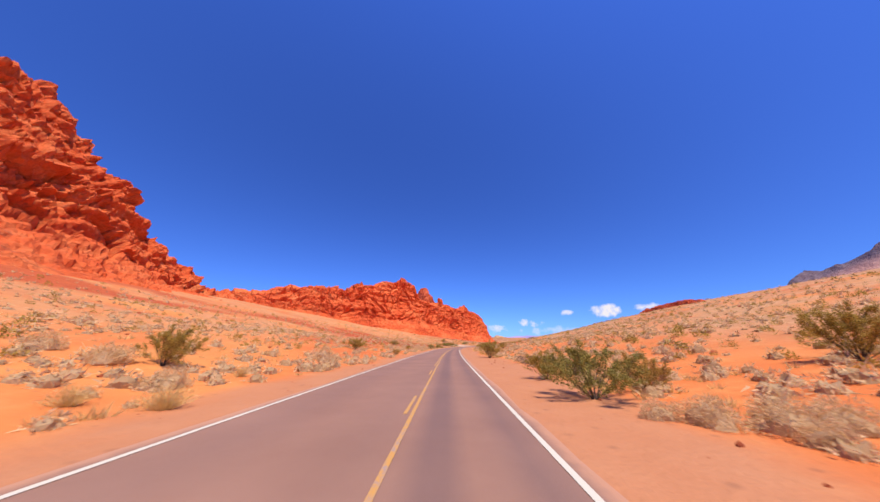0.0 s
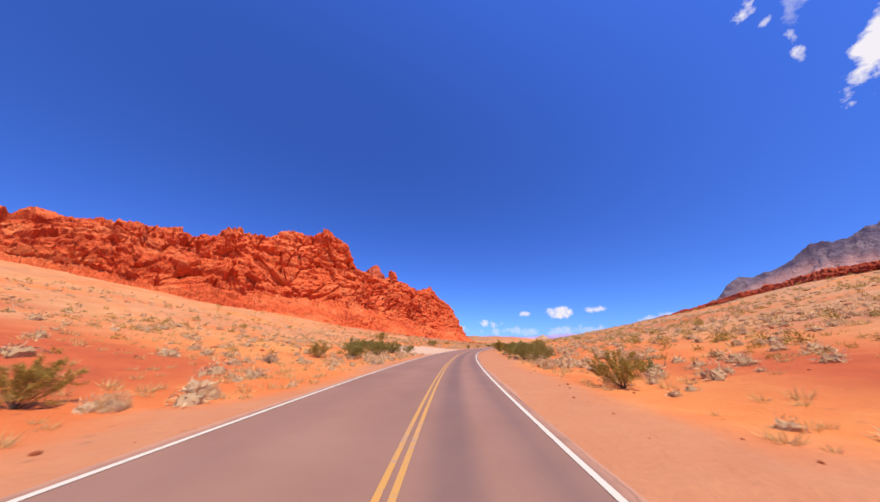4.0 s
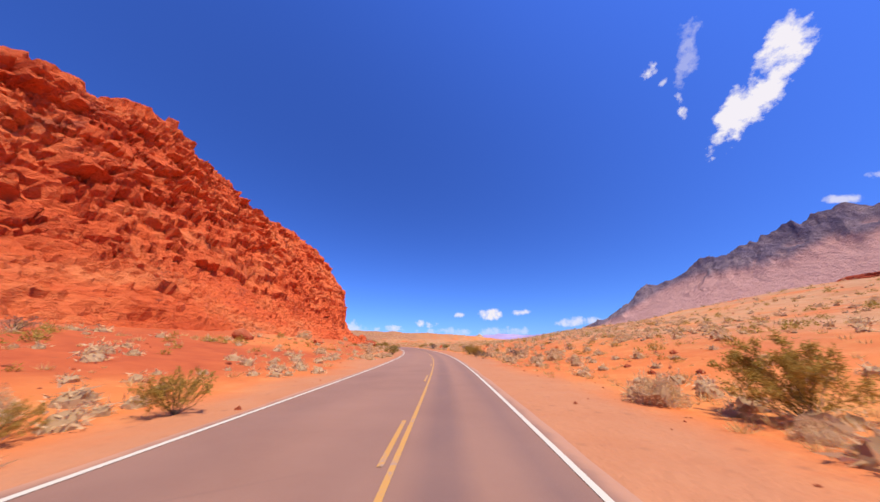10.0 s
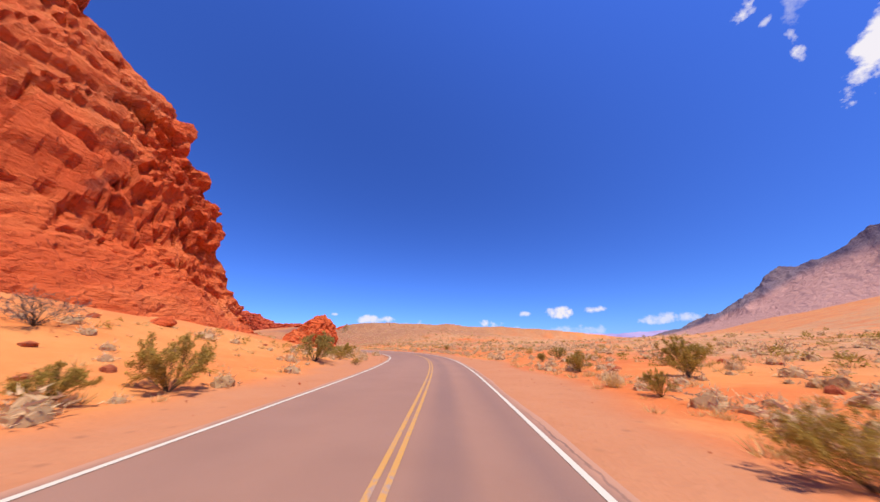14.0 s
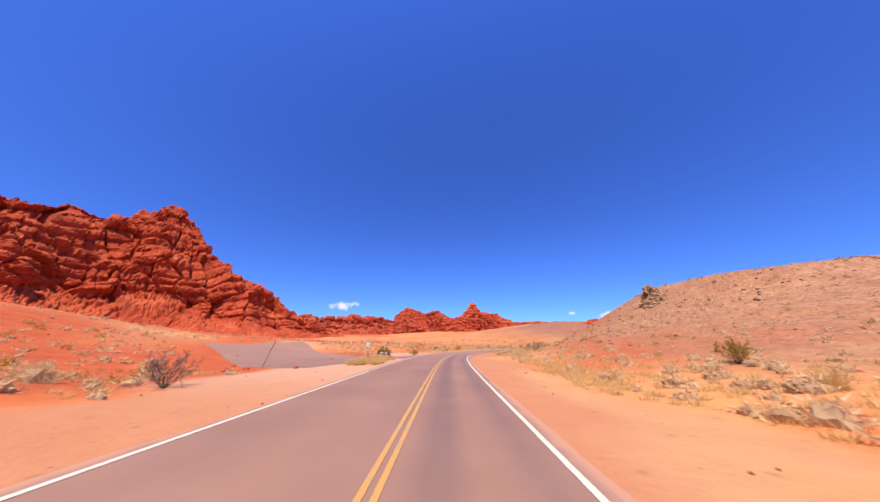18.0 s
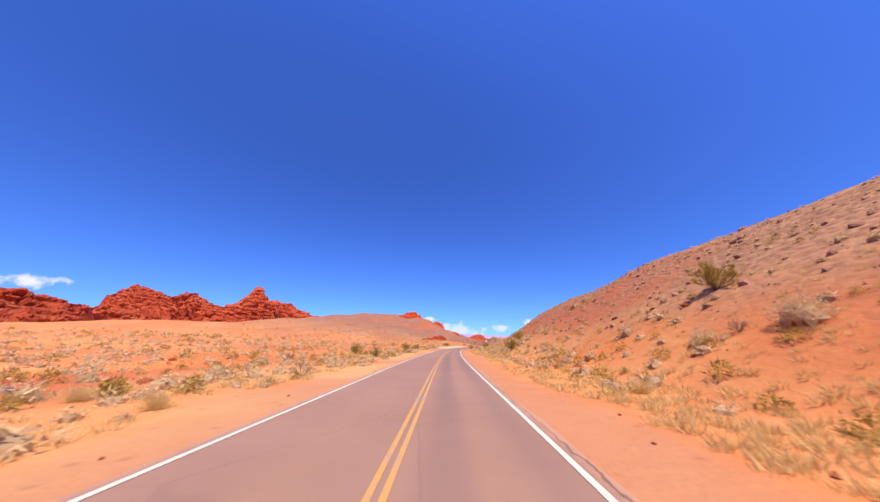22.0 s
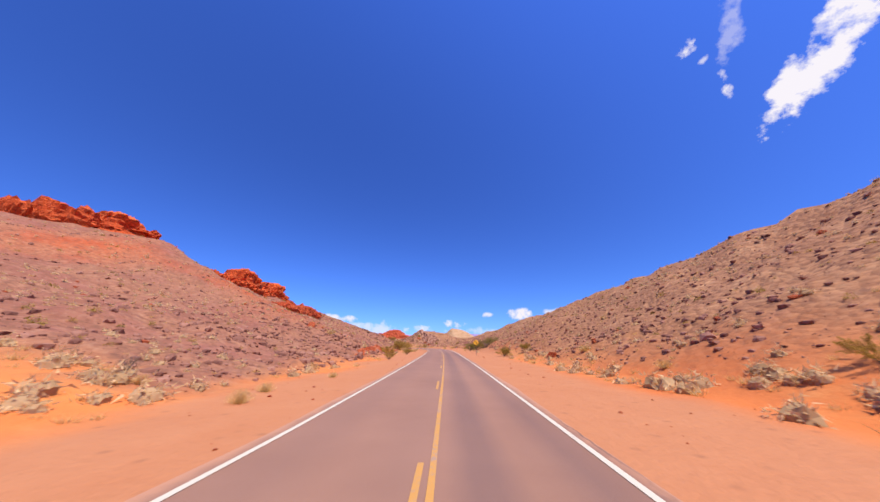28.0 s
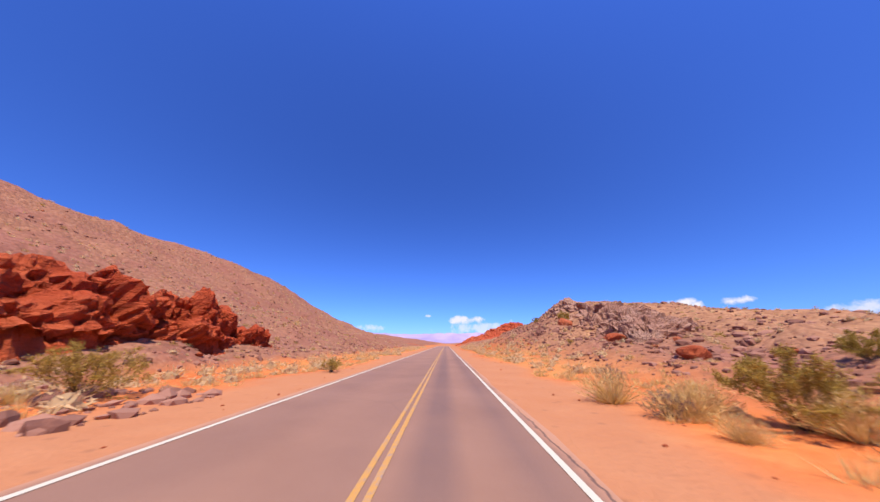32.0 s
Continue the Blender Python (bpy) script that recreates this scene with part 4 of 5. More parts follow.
def stems_of(rng, n, lean, bend, top=1.0, r=0.012, segs=4, fork=0):
    """Curved three-sided stems from the root; returns verts, faces and the stems' points."""
    V, F, lines = [], [], []
    todo = []
    for i in range(n):
        a, k = rng.uniform(0, 2 * math.pi), lean * math.sqrt(rng.uniform(0.02, 1))
        todo.append((np.array([math.cos(a), math.sin(a), 0]) * 0.03, np.array([math.cos(a) * math.sin(k), math.sin(a) * math.sin(k), math.cos(k)]), top * rng.uniform(0.75, 1.05), r, fork))
    while todo:
        p, d, length, rad, f = todo.pop()
        pts = [p]
        for j in range(segs):
            d = d + rng.normal(0, bend, 3)
            d /= np.linalg.norm(d)
            p = p + d * length / segs
            pts.append(p)
            if f and j >= 1 and rng.uniform() < 0.8:
                e = d + rng.normal(0, 0.45, 3)
                todo.append((p, e / np.linalg.norm(e), length * (1 - (j + 1) / (segs + 1)) * 0.9, rad * 0.6, f - 1))
        lines.append(np.array(pts))
        b = len(V)
        for j, q in enumerate(pts):
            w = rad * (1 - 0.75 * j / segs)
            for t3 in range(3):
                V.append(q + w * np.array([math.cos(t3 * 2.1), math.sin(t3 * 2.1), 0]))
        for j in range(segs):
            for t3 in range(3):
                k = (t3 + 1) % 3
                F.append((b + j * 3 + t3, b + j * 3 + k, b + j * 3 + 3 + k, b + j * 3 + 3 + t3))
    return V, F, lines


def slivers(rng, centres, dirs, length, width):
    """One narrow triangle at each centre."""
    n = len(centres)
    d = dirs / (np.linalg.norm(dirs, axis=1, keepdims=True) + 1e-9)
    side = np.cross(d, rng.normal(0, 1, (n, 3)))
    side /= np.linalg.norm(side, axis=1, keepdims=True) + 1e-9
    L, w = length * rng.uniform(0.6, 1.4, (n, 1)), width * rng.uniform(0.6, 1.4, (n, 1))
    v = np.stack([centres - side * w, centres + side * w, centres + d * L], 1).reshape(-1, 3)
    return v, np.arange(3 * n).reshape(-1, 3)


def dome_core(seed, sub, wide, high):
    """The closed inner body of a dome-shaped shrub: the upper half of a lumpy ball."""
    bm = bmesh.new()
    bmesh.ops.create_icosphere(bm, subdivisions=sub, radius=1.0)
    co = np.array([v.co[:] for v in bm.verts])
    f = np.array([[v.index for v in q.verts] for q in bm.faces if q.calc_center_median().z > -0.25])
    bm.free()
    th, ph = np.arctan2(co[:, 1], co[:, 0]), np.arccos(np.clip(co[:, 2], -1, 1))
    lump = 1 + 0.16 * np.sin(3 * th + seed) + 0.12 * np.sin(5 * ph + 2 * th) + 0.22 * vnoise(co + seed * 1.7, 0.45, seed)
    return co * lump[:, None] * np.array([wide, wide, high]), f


def bush_parts(kind, seed, dense=1.0):
    """Stem mesh and crown mesh of a plant one metre high."""
    rng = np.random.default_rng(seed)
    if kind in "GOY":
        V, F, lines = stems_of(rng, int(24 * dense) + 5, 0.8 if kind == "O" else 0.9, 0.14, 1.08, 0.008, 4, 1)
        cs, ds = [], []
        per = max(3, int((120 if kind != "Y" else 84) * dense))
        fat, lng = min(4.0, dense ** -0.5), min(1.7, dense ** -0.2)
        for ln in lines:
            t_ = rng.uniform(0.28, 1.04, per) * (len(ln) - 1)
            i_ = np.minimum(t_.astype(int), len(ln) - 2)
            q = ln[i_] + (ln[i_ + 1] - ln[i_]) * (t_ - i_)[:, None]
            cs.append(q + rng.normal(0, 0.032, q.shape))
            ds.append((ln[i_ + 1] - ln[i_]) * 3 + rng.normal(0, 0.5, q.shape))
        cs, ds = np.concatenate(cs), np.concatenate(ds)
        v, f = slivers(rng, cs, ds, 0.043 * lng, 0.0095 * fat)
        return (V, F), (v, f)
    if kind == "D":
        V, F, lines = stems_of(rng, 10, 1.2, 0.2, 0.8, 0.012, 3)
        n = int(2600 * dense)
        fat, lng = min(4.0, dense ** -0.5), min(1.7, dense ** -0.2)
        th, ph = rng.uniform(0, 2 * math.pi, n), np.arccos(rng.uniform(0.0, 1, n))
        lump = 1 + 0.16 * np.sin(3 * th + seed) + 0.12 * np.sin(5 * ph + 2 * th)
        rad = lump * rng.uniform(0.55, 1.0, n) ** 0.5
        d = np.stack([np.sin(ph) * np.cos(th), np.sin(ph) * np.sin(th), np.cos(ph)], 1)
        c = d * rad[:, None] * np.array([0.85, 0.85, 0.92])
        v, f = slivers(rng, c, d + rng.normal(0, 0.55, d.shape), 0.11 * lng, 0.012 * fat)
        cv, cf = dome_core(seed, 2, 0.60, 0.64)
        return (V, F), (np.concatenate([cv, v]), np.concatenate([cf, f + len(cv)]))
    if kind == "S":
        n = int(520 * dense)
        fat, lng = min(4.0, dense ** -0.5), min(1.7, dense ** -0.2)
        a, k = rng.uniform(0, 2 * math.pi, n), rng.uniform(0.05, 1.25, n)
        d = np.stack([np.cos(a) * np.sin(k), np.sin(a) * np.sin(k), np.cos(k)], 1)
        c = np.stack([np.cos(a), np.sin(a), a * 0], 1) * rng.uniform(0, 0.22, (n, 1))
        v, f = slivers(rng, c, d + rng.normal(0, 0.1, d.shape), 0.85, 0.009 * fat)
        heads = c + d * rng.uniform(0.5, 0.9, (n, 1))
        v2, f2 = slivers(rng, heads, d + rng.normal(0, 0.4, d.shape), 0.12, 0.012 * fat)
        V, F, _ = stems_of(rng, 5, 1.0, 0.1, 0.5, 0.01, 2)
        return (V, F), (np.concatenate([v, v2]), np.concatenate([f, f2 + len(v)]))
    V, F, lines = stems_of(rng, int(26 * dense), 1.05, 0.2, 1.0, 0.012, 4, 1)
    cs, ds = [], []
    for ln in lines:
        t_ = rng.uniform(0.3, 1.0, 9) * (len(ln) - 1)
        i_ = np.minimum(t_.astype(int), len(ln) - 2)
        cs.append(ln[i_] + (ln[i_ + 1] - ln[i_]) * (t_ - i_)[:, None])
        ds.append((ln[i_ + 1] - ln[i_]) * 3 + rng.normal(0, 0.4, (9, 3)))
    v, f = slivers(rng, np.concatenate(cs), np.concatenate(ds), 0.17, 0.008)
    return (V, F), (v, f)


KINDS = {"G": ("creosote_bush", "leafy green creosote bush on sandy soil", LEAF_G, STEM, "stem", "foliage"),
         "O": ("creosote_bush", "olive-brown creosote bush with many thin stems", LEAF_O, STEM, "stem", "foliage"),
         "Y": ("brittlebush", "yellow-green rounded desert shrub", LEAF_Y, STEM, "stem", "foliage"),
         "D": ("bursage", "grey-tan dome-shaped dry shrub on red sand", LEAF_D, TWIG, "stem", "twig_crown"),
         "S": ("grass_tuft", "dry straw-coloured bunch grass", LEAF_S, TWIG, "root", "blade_crown"),
         "T": ("dry_bush", "leafless grey-brown twiggy bush", TWIG, STEM, "stem", "twig_crown")}
MODELS = {}


def models(kind):
    if kind not in MODELS:
        name, label, leaf, stem, low, up = KINDS[kind]
        out = []
        for k in range(4):
            (V, F), (v, f) = bush_parts(kind, 100 + 17 * k + ord(kind))
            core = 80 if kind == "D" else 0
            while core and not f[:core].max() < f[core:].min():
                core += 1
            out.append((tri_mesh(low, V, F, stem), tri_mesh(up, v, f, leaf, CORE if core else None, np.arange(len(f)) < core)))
        MODELS[kind] = out
    return MODELS[kind]


PLANTED = []


def plant(kind, s, u, h, rng, z=None, wide=None):
    x, y = (float(q) for q in on_line(s, u))
    z = float(height(x, y)[0]) if z is None else z
    name, label, leaf, stem, low, up = KINDS[kind]
    ob = tagged(new(name), label, "grass" if kind == "S" else "shrub", KINDS[kind][0].replace("_", " ") + " plants")
    a, b = models(kind)[int(rng.integers(4))]
    for me, n in ((a, low), (b, up)):
        c = new(n, me)
        c.parent = ob
    w = h * (wide or rng.uniform(0.85, 1.15))
    if kind == "D":
        w *= 1.05
    ob.matrix_basis = Matrix.LocRotScale((x, y, z - 0.03), Euler((0, 0, rng.uniform(0, 6.28))), (w, w, h))
    PLANTED.append((s, u))
    return ob


rng = np.random.default_rng(5)
# shrubs that stand out along the road: metres along it, beside it, height
GREEN = [(13.3, 6.6, 2.0), (119, -25, 1.9), (116, 12, 1.6), (207.5, -18.6, 1.9), (225.4, 12.3, 2.4), (259.7, 7.6, 2.2), (273, -20.2, 2.2), (280.8, 7.2, 2.6), (309.7, -23.7, 1.4), (366.6, -13.8, 1.5), (366.6, -8.6, 1.5), (368.9, -7.5, 1.3),
         (370.5, 7, 1.1), (453.2, -8.6, 1.7), (574.9, -12.1, 2.6), (869.7, 36, 2.6), (859.6, 11.9, 1.8), (1031.2, 7.2, 1.5), (1185.6, 8.7, 2.4), (1184, 10.6, 2.5), (1182.5, 12.4, 2.4), (1184, 15.9, 2.2)]
OLIVE = [(20.3, 6.9, 1.5), (15.6, 21.3, 2.4), (17.9, -17.4, 2.0), (49.1, 7, 2.3), (59.3, -19.2, 2.0), (95.2, 16.6, 1.7), (216.8, -18.2, 1.7), (209.8, 13.3, 2.2), (241, 7.9, 2.7), (258.2, 20.6, 1.8), (254.3, -34, 2.6), (320.6, 7, 1.8), (357.5, 8.9, 2.9),
         (368.2, 9, 1.4), (399.4, 10.9, 2), (443.8, 7.4, 1.5), (451.6, 7.8, 1.7), (518.7, -8.8, 1.5), (558.5, -11.4, 2.0)]
HEDGE = [(194, -14, 1.8), (199, -15.5, 2.1), (203, -13.5, 1.9), (207, -16, 2.2), (212, -14, 2.0), (216, -15, 1.8), (221, -13, 1.6), (196, 11, 1.8), (201, 9.6, 2.0), (205, 12, 2.1), (210, 9.8, 2.0), (215, 11.5, 2.2), (220, 9.5, 2.0), (226, 10.5, 2.3)]
OLIVE_FAR = [(565.5, 15.9, 2.1), (758.2, -14.7, 1.6), (761.3, -9.3, 0.9), (790.9, -17.9, 0.9), (880.6, 22, 2), (906.4, -11.9, 1.2), (946.1, -14.3, 1.9), (981.5, 5.7, 1.35), (988.3, -12.1, 0.8), (1023.4, -16, 1.3), (1026.5, -15, 1.6), (1027.3, 11.5, 1.5),
             (1146.6, 10.5, 1.4), (1145, 14.2, 1.2), (1183.3, -13.5, 2.8), (1197.3, -13, 2.3), (1256.6, 9.9, 1.8)]
YELLOW = [(14.8, 9.6, 1.5), (400.1, -8.7, 1.2), (519.5, -17.7, 1.9), (551.5, 7, 1.1), (678.6, 10.5, 1.1), (679.4, -9.8, 1.1), (722.3, 19.6, 1.4), (794, -11.8, 1.1), (934.4, 17.8, 2.2), (950.8, -13, 1.1), (997.6, 7, 1.1), (1022.6, 7.2, 1.1), (1152.8, -12.4, 1.6),
          (1224.6, -16.5, 1.9), (1259.7, -13.8, 1.8)]
DOMES = [(10.1, 7, 0.6), (9.4, 8, 0.8), (8.6, 9.4, 0.9), (8.6, 10.8, 0.9), (16.4, -19.2, 1.1), (17.2, -24.6, 1.1), (89.7, 11.4, 1.3), (87.4, 9.8, 1), (91.3, -15.3, 0.8), (204.4, 10.6, 0.9), (247.3, 7.9, 0.5), (289.4, 7, 0.9), (318.2, 7, 0.6), (325.3, -14.5, 0.7),
         (397.8, 9.1, 0.6), (360.4, -12.8, 2.0), (362.5, -14.4, 1.3), (461.8, -30, 1.8), (452.4, -13.2, 1.3), (485.9, -16.8, 1.3), (489.8, -25.4, 1.2), (673.1, -14.8, 1.1), (675.5, -13.9, 0.6), (716, -19.9, 1), (760.5, 16.4, 0.8), (833.8, -19.3, 0.8), (871.3, 16.7, 1.2), (908.7, 14.2, 0.6),
         (924.3, 29.1, 1.5), (985.1, -14.3, 0.9), (1025.7, 14.5, 1.2), (1028, 9.2, 1.1)]
STRAW = [(10.9, -9.9, 0.9), (10.1, -12.5, 0.7), (85.8, -10.5, 0.9), (517.1, -10, 0.8), (518.7, 7.9, 0.6), (714.5, 15.5, 1.1), (751.1, 11.1, 0.8), (752.7, 10.6, 0.7), (788.6, 9.1, 1.4), (787, 7.4, 0.4), (790.1, -13, 0.5), (837.7, 24.2, 0.8), (869.7, -14.3, 0.6),
         (872.8, 9.4, 0.7), (905.6, -12.2, 0.6), (905.6, -11, 0.4), (946.1, 9.7, 0.7), (949.3, 15, 1.1), (1145.8, -21.9, 1.1), (1189.5, -14.3, 1.4), (1219.9, -8.6, 1.2), (1228.5, -7.6, 1)]
STRAW_END = [(1242.5, -8, 1.3), (1225.4, 8.6, 1), (1223, 11.4, 1), (1260.5, 7, 1.4), (1258.1, 8.1, 1.2), (1255.8, 7.5, 0.7), (1258.9, 9.2, 1.1), (1255.8, 10.2, 1.2), (1258.1, -14.8, 0.7)]
TWIGGY = [(357.2, 6.9, 0.9), (436, 7.2, 1.3), (439.1, 13.2, 1.6), (482, 13.1, 1.5), (479.7, 14.9, 1.2), (517.4, 8.2, 2.1), (539.1, 12.1, 2.0), (560.8, -21.7, 1.9), (717.6, -14.7, 1.8), (766, 15.5, 2), (1020.2, 7, 0.6), (1180.1, 13.1, 1.4),
          (1218.4, -9.8, 1.3), (1220.7, 12.6, 0.9), (1258.1, 7.4, 0.9)]
for kind, lists in (("G", (GREEN, HEDGE)), ("O", (OLIVE, OLIVE_FAR)), ("Y", (YELLOW,)), ("D", (DOMES,)), ("S", (STRAW, STRAW_END)), ("T", (TWIGGY,))):
    for lst in lists:
        for s, u, h in lst:
            plant(kind, s, u, h, rng, wide=rng.uniform(0.9, 1.2))


# the grassy island at the fork
for k in range(46):
    plant("S", rng.uniform(734, 745.5), rng.uniform(-10.9, -7.7), rng.uniform(0.45, 0.85), rng, wide=rng.uniform(1.0, 1.5))
for s, u, h in ((501, -14.5, 1.7), (503, -12.6, 0.9), (499.5, -15.8, 1.2), (14, -13, 0.9), (27, -10.5, 1.1), (33, -14, 1.6)):
    plant("D", s, u, h, rng)


def clear_of(s, u, gap):
    return all((s - a_) ** 2 + (u - b_) ** 2 > gap * gap for a_, b_ in PLANTED)


# the road verges: scattered single plants
n_near = 0
while n_near < 440:
    s, side = rng.uniform(-30, 1330), rng.choice([-1, 1])
    u = side * (8.2 + rng.exponential(7.0))
    if abs(u) > 34 or (side < 0 and (215 < s < 268 and u > -24 or 700 < s < 775 and u > -38 or 985 < s < 1055 and u > -16)) or (side < 0 and s < 610 and s > 470 and u < -17):
        continue
    if abs(u) < 12 and rng.uniform() < 0.35 or not clear_of(s, u, 1.2):
        continue
    if s < 640:
        kind = rng.choice(list("DDDSOYTG"), p=[0.2, 0.2, 0.15, 0.13, 0.1, 0.06, 0.1, 0.06])
    else:
        kind = rng.choice(list("DSSYOT"), p=[0.28, 0.26, 0.2, 0.1, 0.06, 0.1])
    h = {"G": 1.3, "O": 1.4, "Y": 0.8, "D": 0.9, "S": 0.6, "T": 0.9}[kind] * rng.uniform(0.6, 1.3)
    plant(kind, s, u, h, rng)
    n_near += 1


def clump(kind, seed, n):
    """A small plant one metre high: n blades that close into a ragged tuft or dome."""
    rng = np.random.default_rng(seed)
    a_ = rng.uniform(0, 2 * math.pi, n)
    if kind == "S":
        k_ = rng.uniform(0.0, 1.05, n)
        d = np.stack([np.cos(a_) * np.sin(k_), np.sin(a_) * np.sin(k_), np.cos(k_)], 1) + rng.normal(0, 0.12, (n, 3))
        root = np.stack([np.cos(a_), np.sin(a_), a_ * 0], 1) * rng.uniform(0, 0.35, (n, 1)) ** 0.8
        return (*slivers(rng, root, d, 0.72, min(0.05, 1.1 / n)), np.zeros(n, bool))
    k_ = np.arccos(rng.uniform(0.0, 1, n))
    d = np.stack([np.cos(a_) * np.sin(k_), np.sin(a_) * np.sin(k_), np.cos(k_)], 1)
    lump = 1 + 0.18 * np.sin(3 * a_ + seed) + 0.12 * np.sin(5 * k_ + 2 * a_)
    rad = (lump * rng.uniform(0.15, 1.0, n) ** 0.45)[:, None]
    c = d * rad * (np.array([0.62, 0.62, 0.70]) if kind == "D" else np.array([0.55, 0.55, 0.72]))
    v, f = slivers(rng, c, d * 0.6 + rng.normal(0, 0.65, d.shape), 2.4 / n ** 0.5, min(0.075, 0.36 / n ** 0.5))
    v[:, 2] = np.maximum(v[:, 2], -0.02)
    if kind == "D":
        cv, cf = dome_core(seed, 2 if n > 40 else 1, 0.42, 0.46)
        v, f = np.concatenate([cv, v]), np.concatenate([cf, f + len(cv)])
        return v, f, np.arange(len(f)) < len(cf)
    return v, f, np.zeros(len(f), bool)


# the wide scrub: far too many to count, one sheet of plants a kind
def scrub(kind, count, seed, hmin, hmax, dense, lo, hi, label, fade=45.0, s0=-40, s1=1420):
    rng = np.random.default_rng(seed)
    temps = [clump(kind, 500 + seed + k, dense) for k in range(6)]
    s = rng.uniform(s0, s1, count)
    side = rng.choice([-1.0, 1.0], count, p=[0.47, 0.53])
    u = side * (lo + rng.exponential(fade, count))
    far = np.abs(u) > hi
    u = np.where(far, side * rng.uniform(lo, hi, count), u)
    x, y = on_line(s, u)
    hill, red, sh, s2, u2 = land(x, y)[1:6]
    z = height(x, y)
    foot = np.interp(s2, [-100, 140, 250, 330, 375, 420, 465, 495, 545, 560, 600, 610, 640], [118, 132, 104, 58, 46, 36, 24, 18, 16, 28, 18, 14, 60])
    ok = (sh < 0.4) & (np.abs(u2) > lo - 0.5) & ~((u2 < 0) & (np.abs(u2) > foot) & (s2 < 640))
    # the side road and its sandy edges stay bare
    back = np.interp(-u2, [6, 12, 17, 24, 34, 46, 58], [744, 729, 728, 732, 741, 749, 755])
    front = np.interp(-u2, [6, 8, 14, 24, 32, 43, 56], [772, 766, 758, 762, 767, 773, 779])
    ok &= ~((u2 < 0) & (u2 > -60) & (s2 > back - 2) & (s2 < front + 1))
    patch = vnoise(np.stack([x, y, 0 * x], 1), 16, 400 + seed)
    ok &= patch > rng.uniform(-1.0, 0.45, count)
    V, F, I, off = [], [], [], 0
    for i in np.flatnonzero(ok):
        v, f, inner = temps[int(rng.integers(6))]
        I.append(inner)
        h = rng.uniform(hmin, hmax) * (1 - 0.45 * hill[i])
        a_ = rng.uniform(0, 6.28)
        c_, s_ = math.cos(a_) * h * 1.1, math.sin(a_) * h * 1.1
        V.append(np.stack([v[:, 0] * c_ - v[:, 1] * s_ + x[i], v[:, 0] * s_ + v[:, 1] * c_ + y[i], v[:, 2] * h + z[i] - 0.04], 1))
        F.append(f + off)
        off += len(v)
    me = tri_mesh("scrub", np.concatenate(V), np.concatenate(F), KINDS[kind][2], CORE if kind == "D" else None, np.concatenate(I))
    return tagged(new("scrub", me), label, "scrub", kind="stuff")


scrub("D", 34000, 1, 0.4, 0.95, 18, 30, 150, "grey-tan low desert shrubs scattered over the slopes", 40)
scrub("D", 13500, 5, 0.4, 1.15, 70, 8.4, 46, "pale tan low dry shrubs along the road", 15)
scrub("S", 22000, 6, 0.25, 0.65, 40, 6.8, 36, "dry yellow grass along the road", 11)
scrub("S", 24000, 2, 0.35, 0.7, 18, 25, 120, "straw-coloured dry grass between the shrubs", 35)
scrub("S", 27000, 7, 0.24, 0.60, 36, 5.2, 20, "dense yellow dry grass on the verge below the hill", 4.5, 660, 1050)
scrub("S", 2200, 8, 0.3, 0.7, 44, 7.5, 24, "yellow bunch grass at the foot of the road cut", 5, 1195, 1330)
scrub("O", 5200, 3, 0.7, 1.4, 80, 24, 170, "olive creosote scrub over the bajada", 65)
scrub("Y", 900, 9, 0.5, 1.1, 130, 8, 30, "yellow-green shrubs along the verge below the hill", 8, 760, 1060)
scrub("Y", 7000, 4, 0.4, 0.85, 60, 18, 120, "yellow-green low shrubs on the plain", 40)
# ---- stones ----


def stone_shape(seed, sub=1):
    bm = bmesh.new()
    bmesh.ops.create_icosphere(bm, subdivisions=sub, radius=1.0)
    co = np.array([v.co[:] for v in bm.verts])
    rng = np.random.default_rng(seed)
    co = co * (1 + 0.35 * fbm(co + seed * 3.1, 1.1, 2, seed))[:, None]
    for k in range(5):
        d = rng.normal(0, 1, 3)
        d /= np.linalg.norm(d)
        h = rng.uniform(0.45, 0.8)
        over = np.clip(co @ d - h, 0, None)
        co -= over[:, None] * d
    co *= np.array([1.0, rng.uniform(0.7, 1.0), rng.uniform(0.5, 0.8)])
    faces = [[v.index for v in f.verts] for f in bm.faces]
    bm.free()
    return co, np.array(faces)


def stones(count, seed, smin, smax, lo, hi, material, label, s0=-40, s1=1400, sides=(-1, 1), hill_only=False, fade=40.0):
    rng = np.random.default_rng(seed)
    temps = [stone_shape(seed * 10 + k, 1) for k in range(6)]
    s = rng.uniform(s0, s1, count)
    side = rng.choice(sides, count)
    u = side * np.minimum(lo + rng.exponential(fade, count), hi)
    x, y = on_line(s, u)
    hill, red, sh, s2, u2 = land(x, y)[1:6]
    z = height(x, y)
    ok = np.abs(u2) > 4.9
    if hill_only:
        ok &= hill > 0.35
    V, F, off = [], [], 0
    for i in np.flatnonzero(ok):
        v, f = temps[int(rng.integers(6))]
        h = smin + (smax - smin) * rng.uniform() ** 4
        a_ = rng.uniform(0, 6.28)
        c_, s_ = math.cos(a_) * h, math.sin(a_) * h
        V.append(np.stack([v[:, 0] * c_ - v[:, 1] * s_ + x[i], v[:, 0] * s_ + v[:, 1] * c_ + y[i], v[:, 2] * h * 1.1 + z[i] + h * 0.05], 1))
        F.append(f + off)
        off += len(v)
    return tagged(new("stones", tri_mesh("stones", np.concatenate(V), np.concatenate(F), material)), label, "stones", kind="stuff")


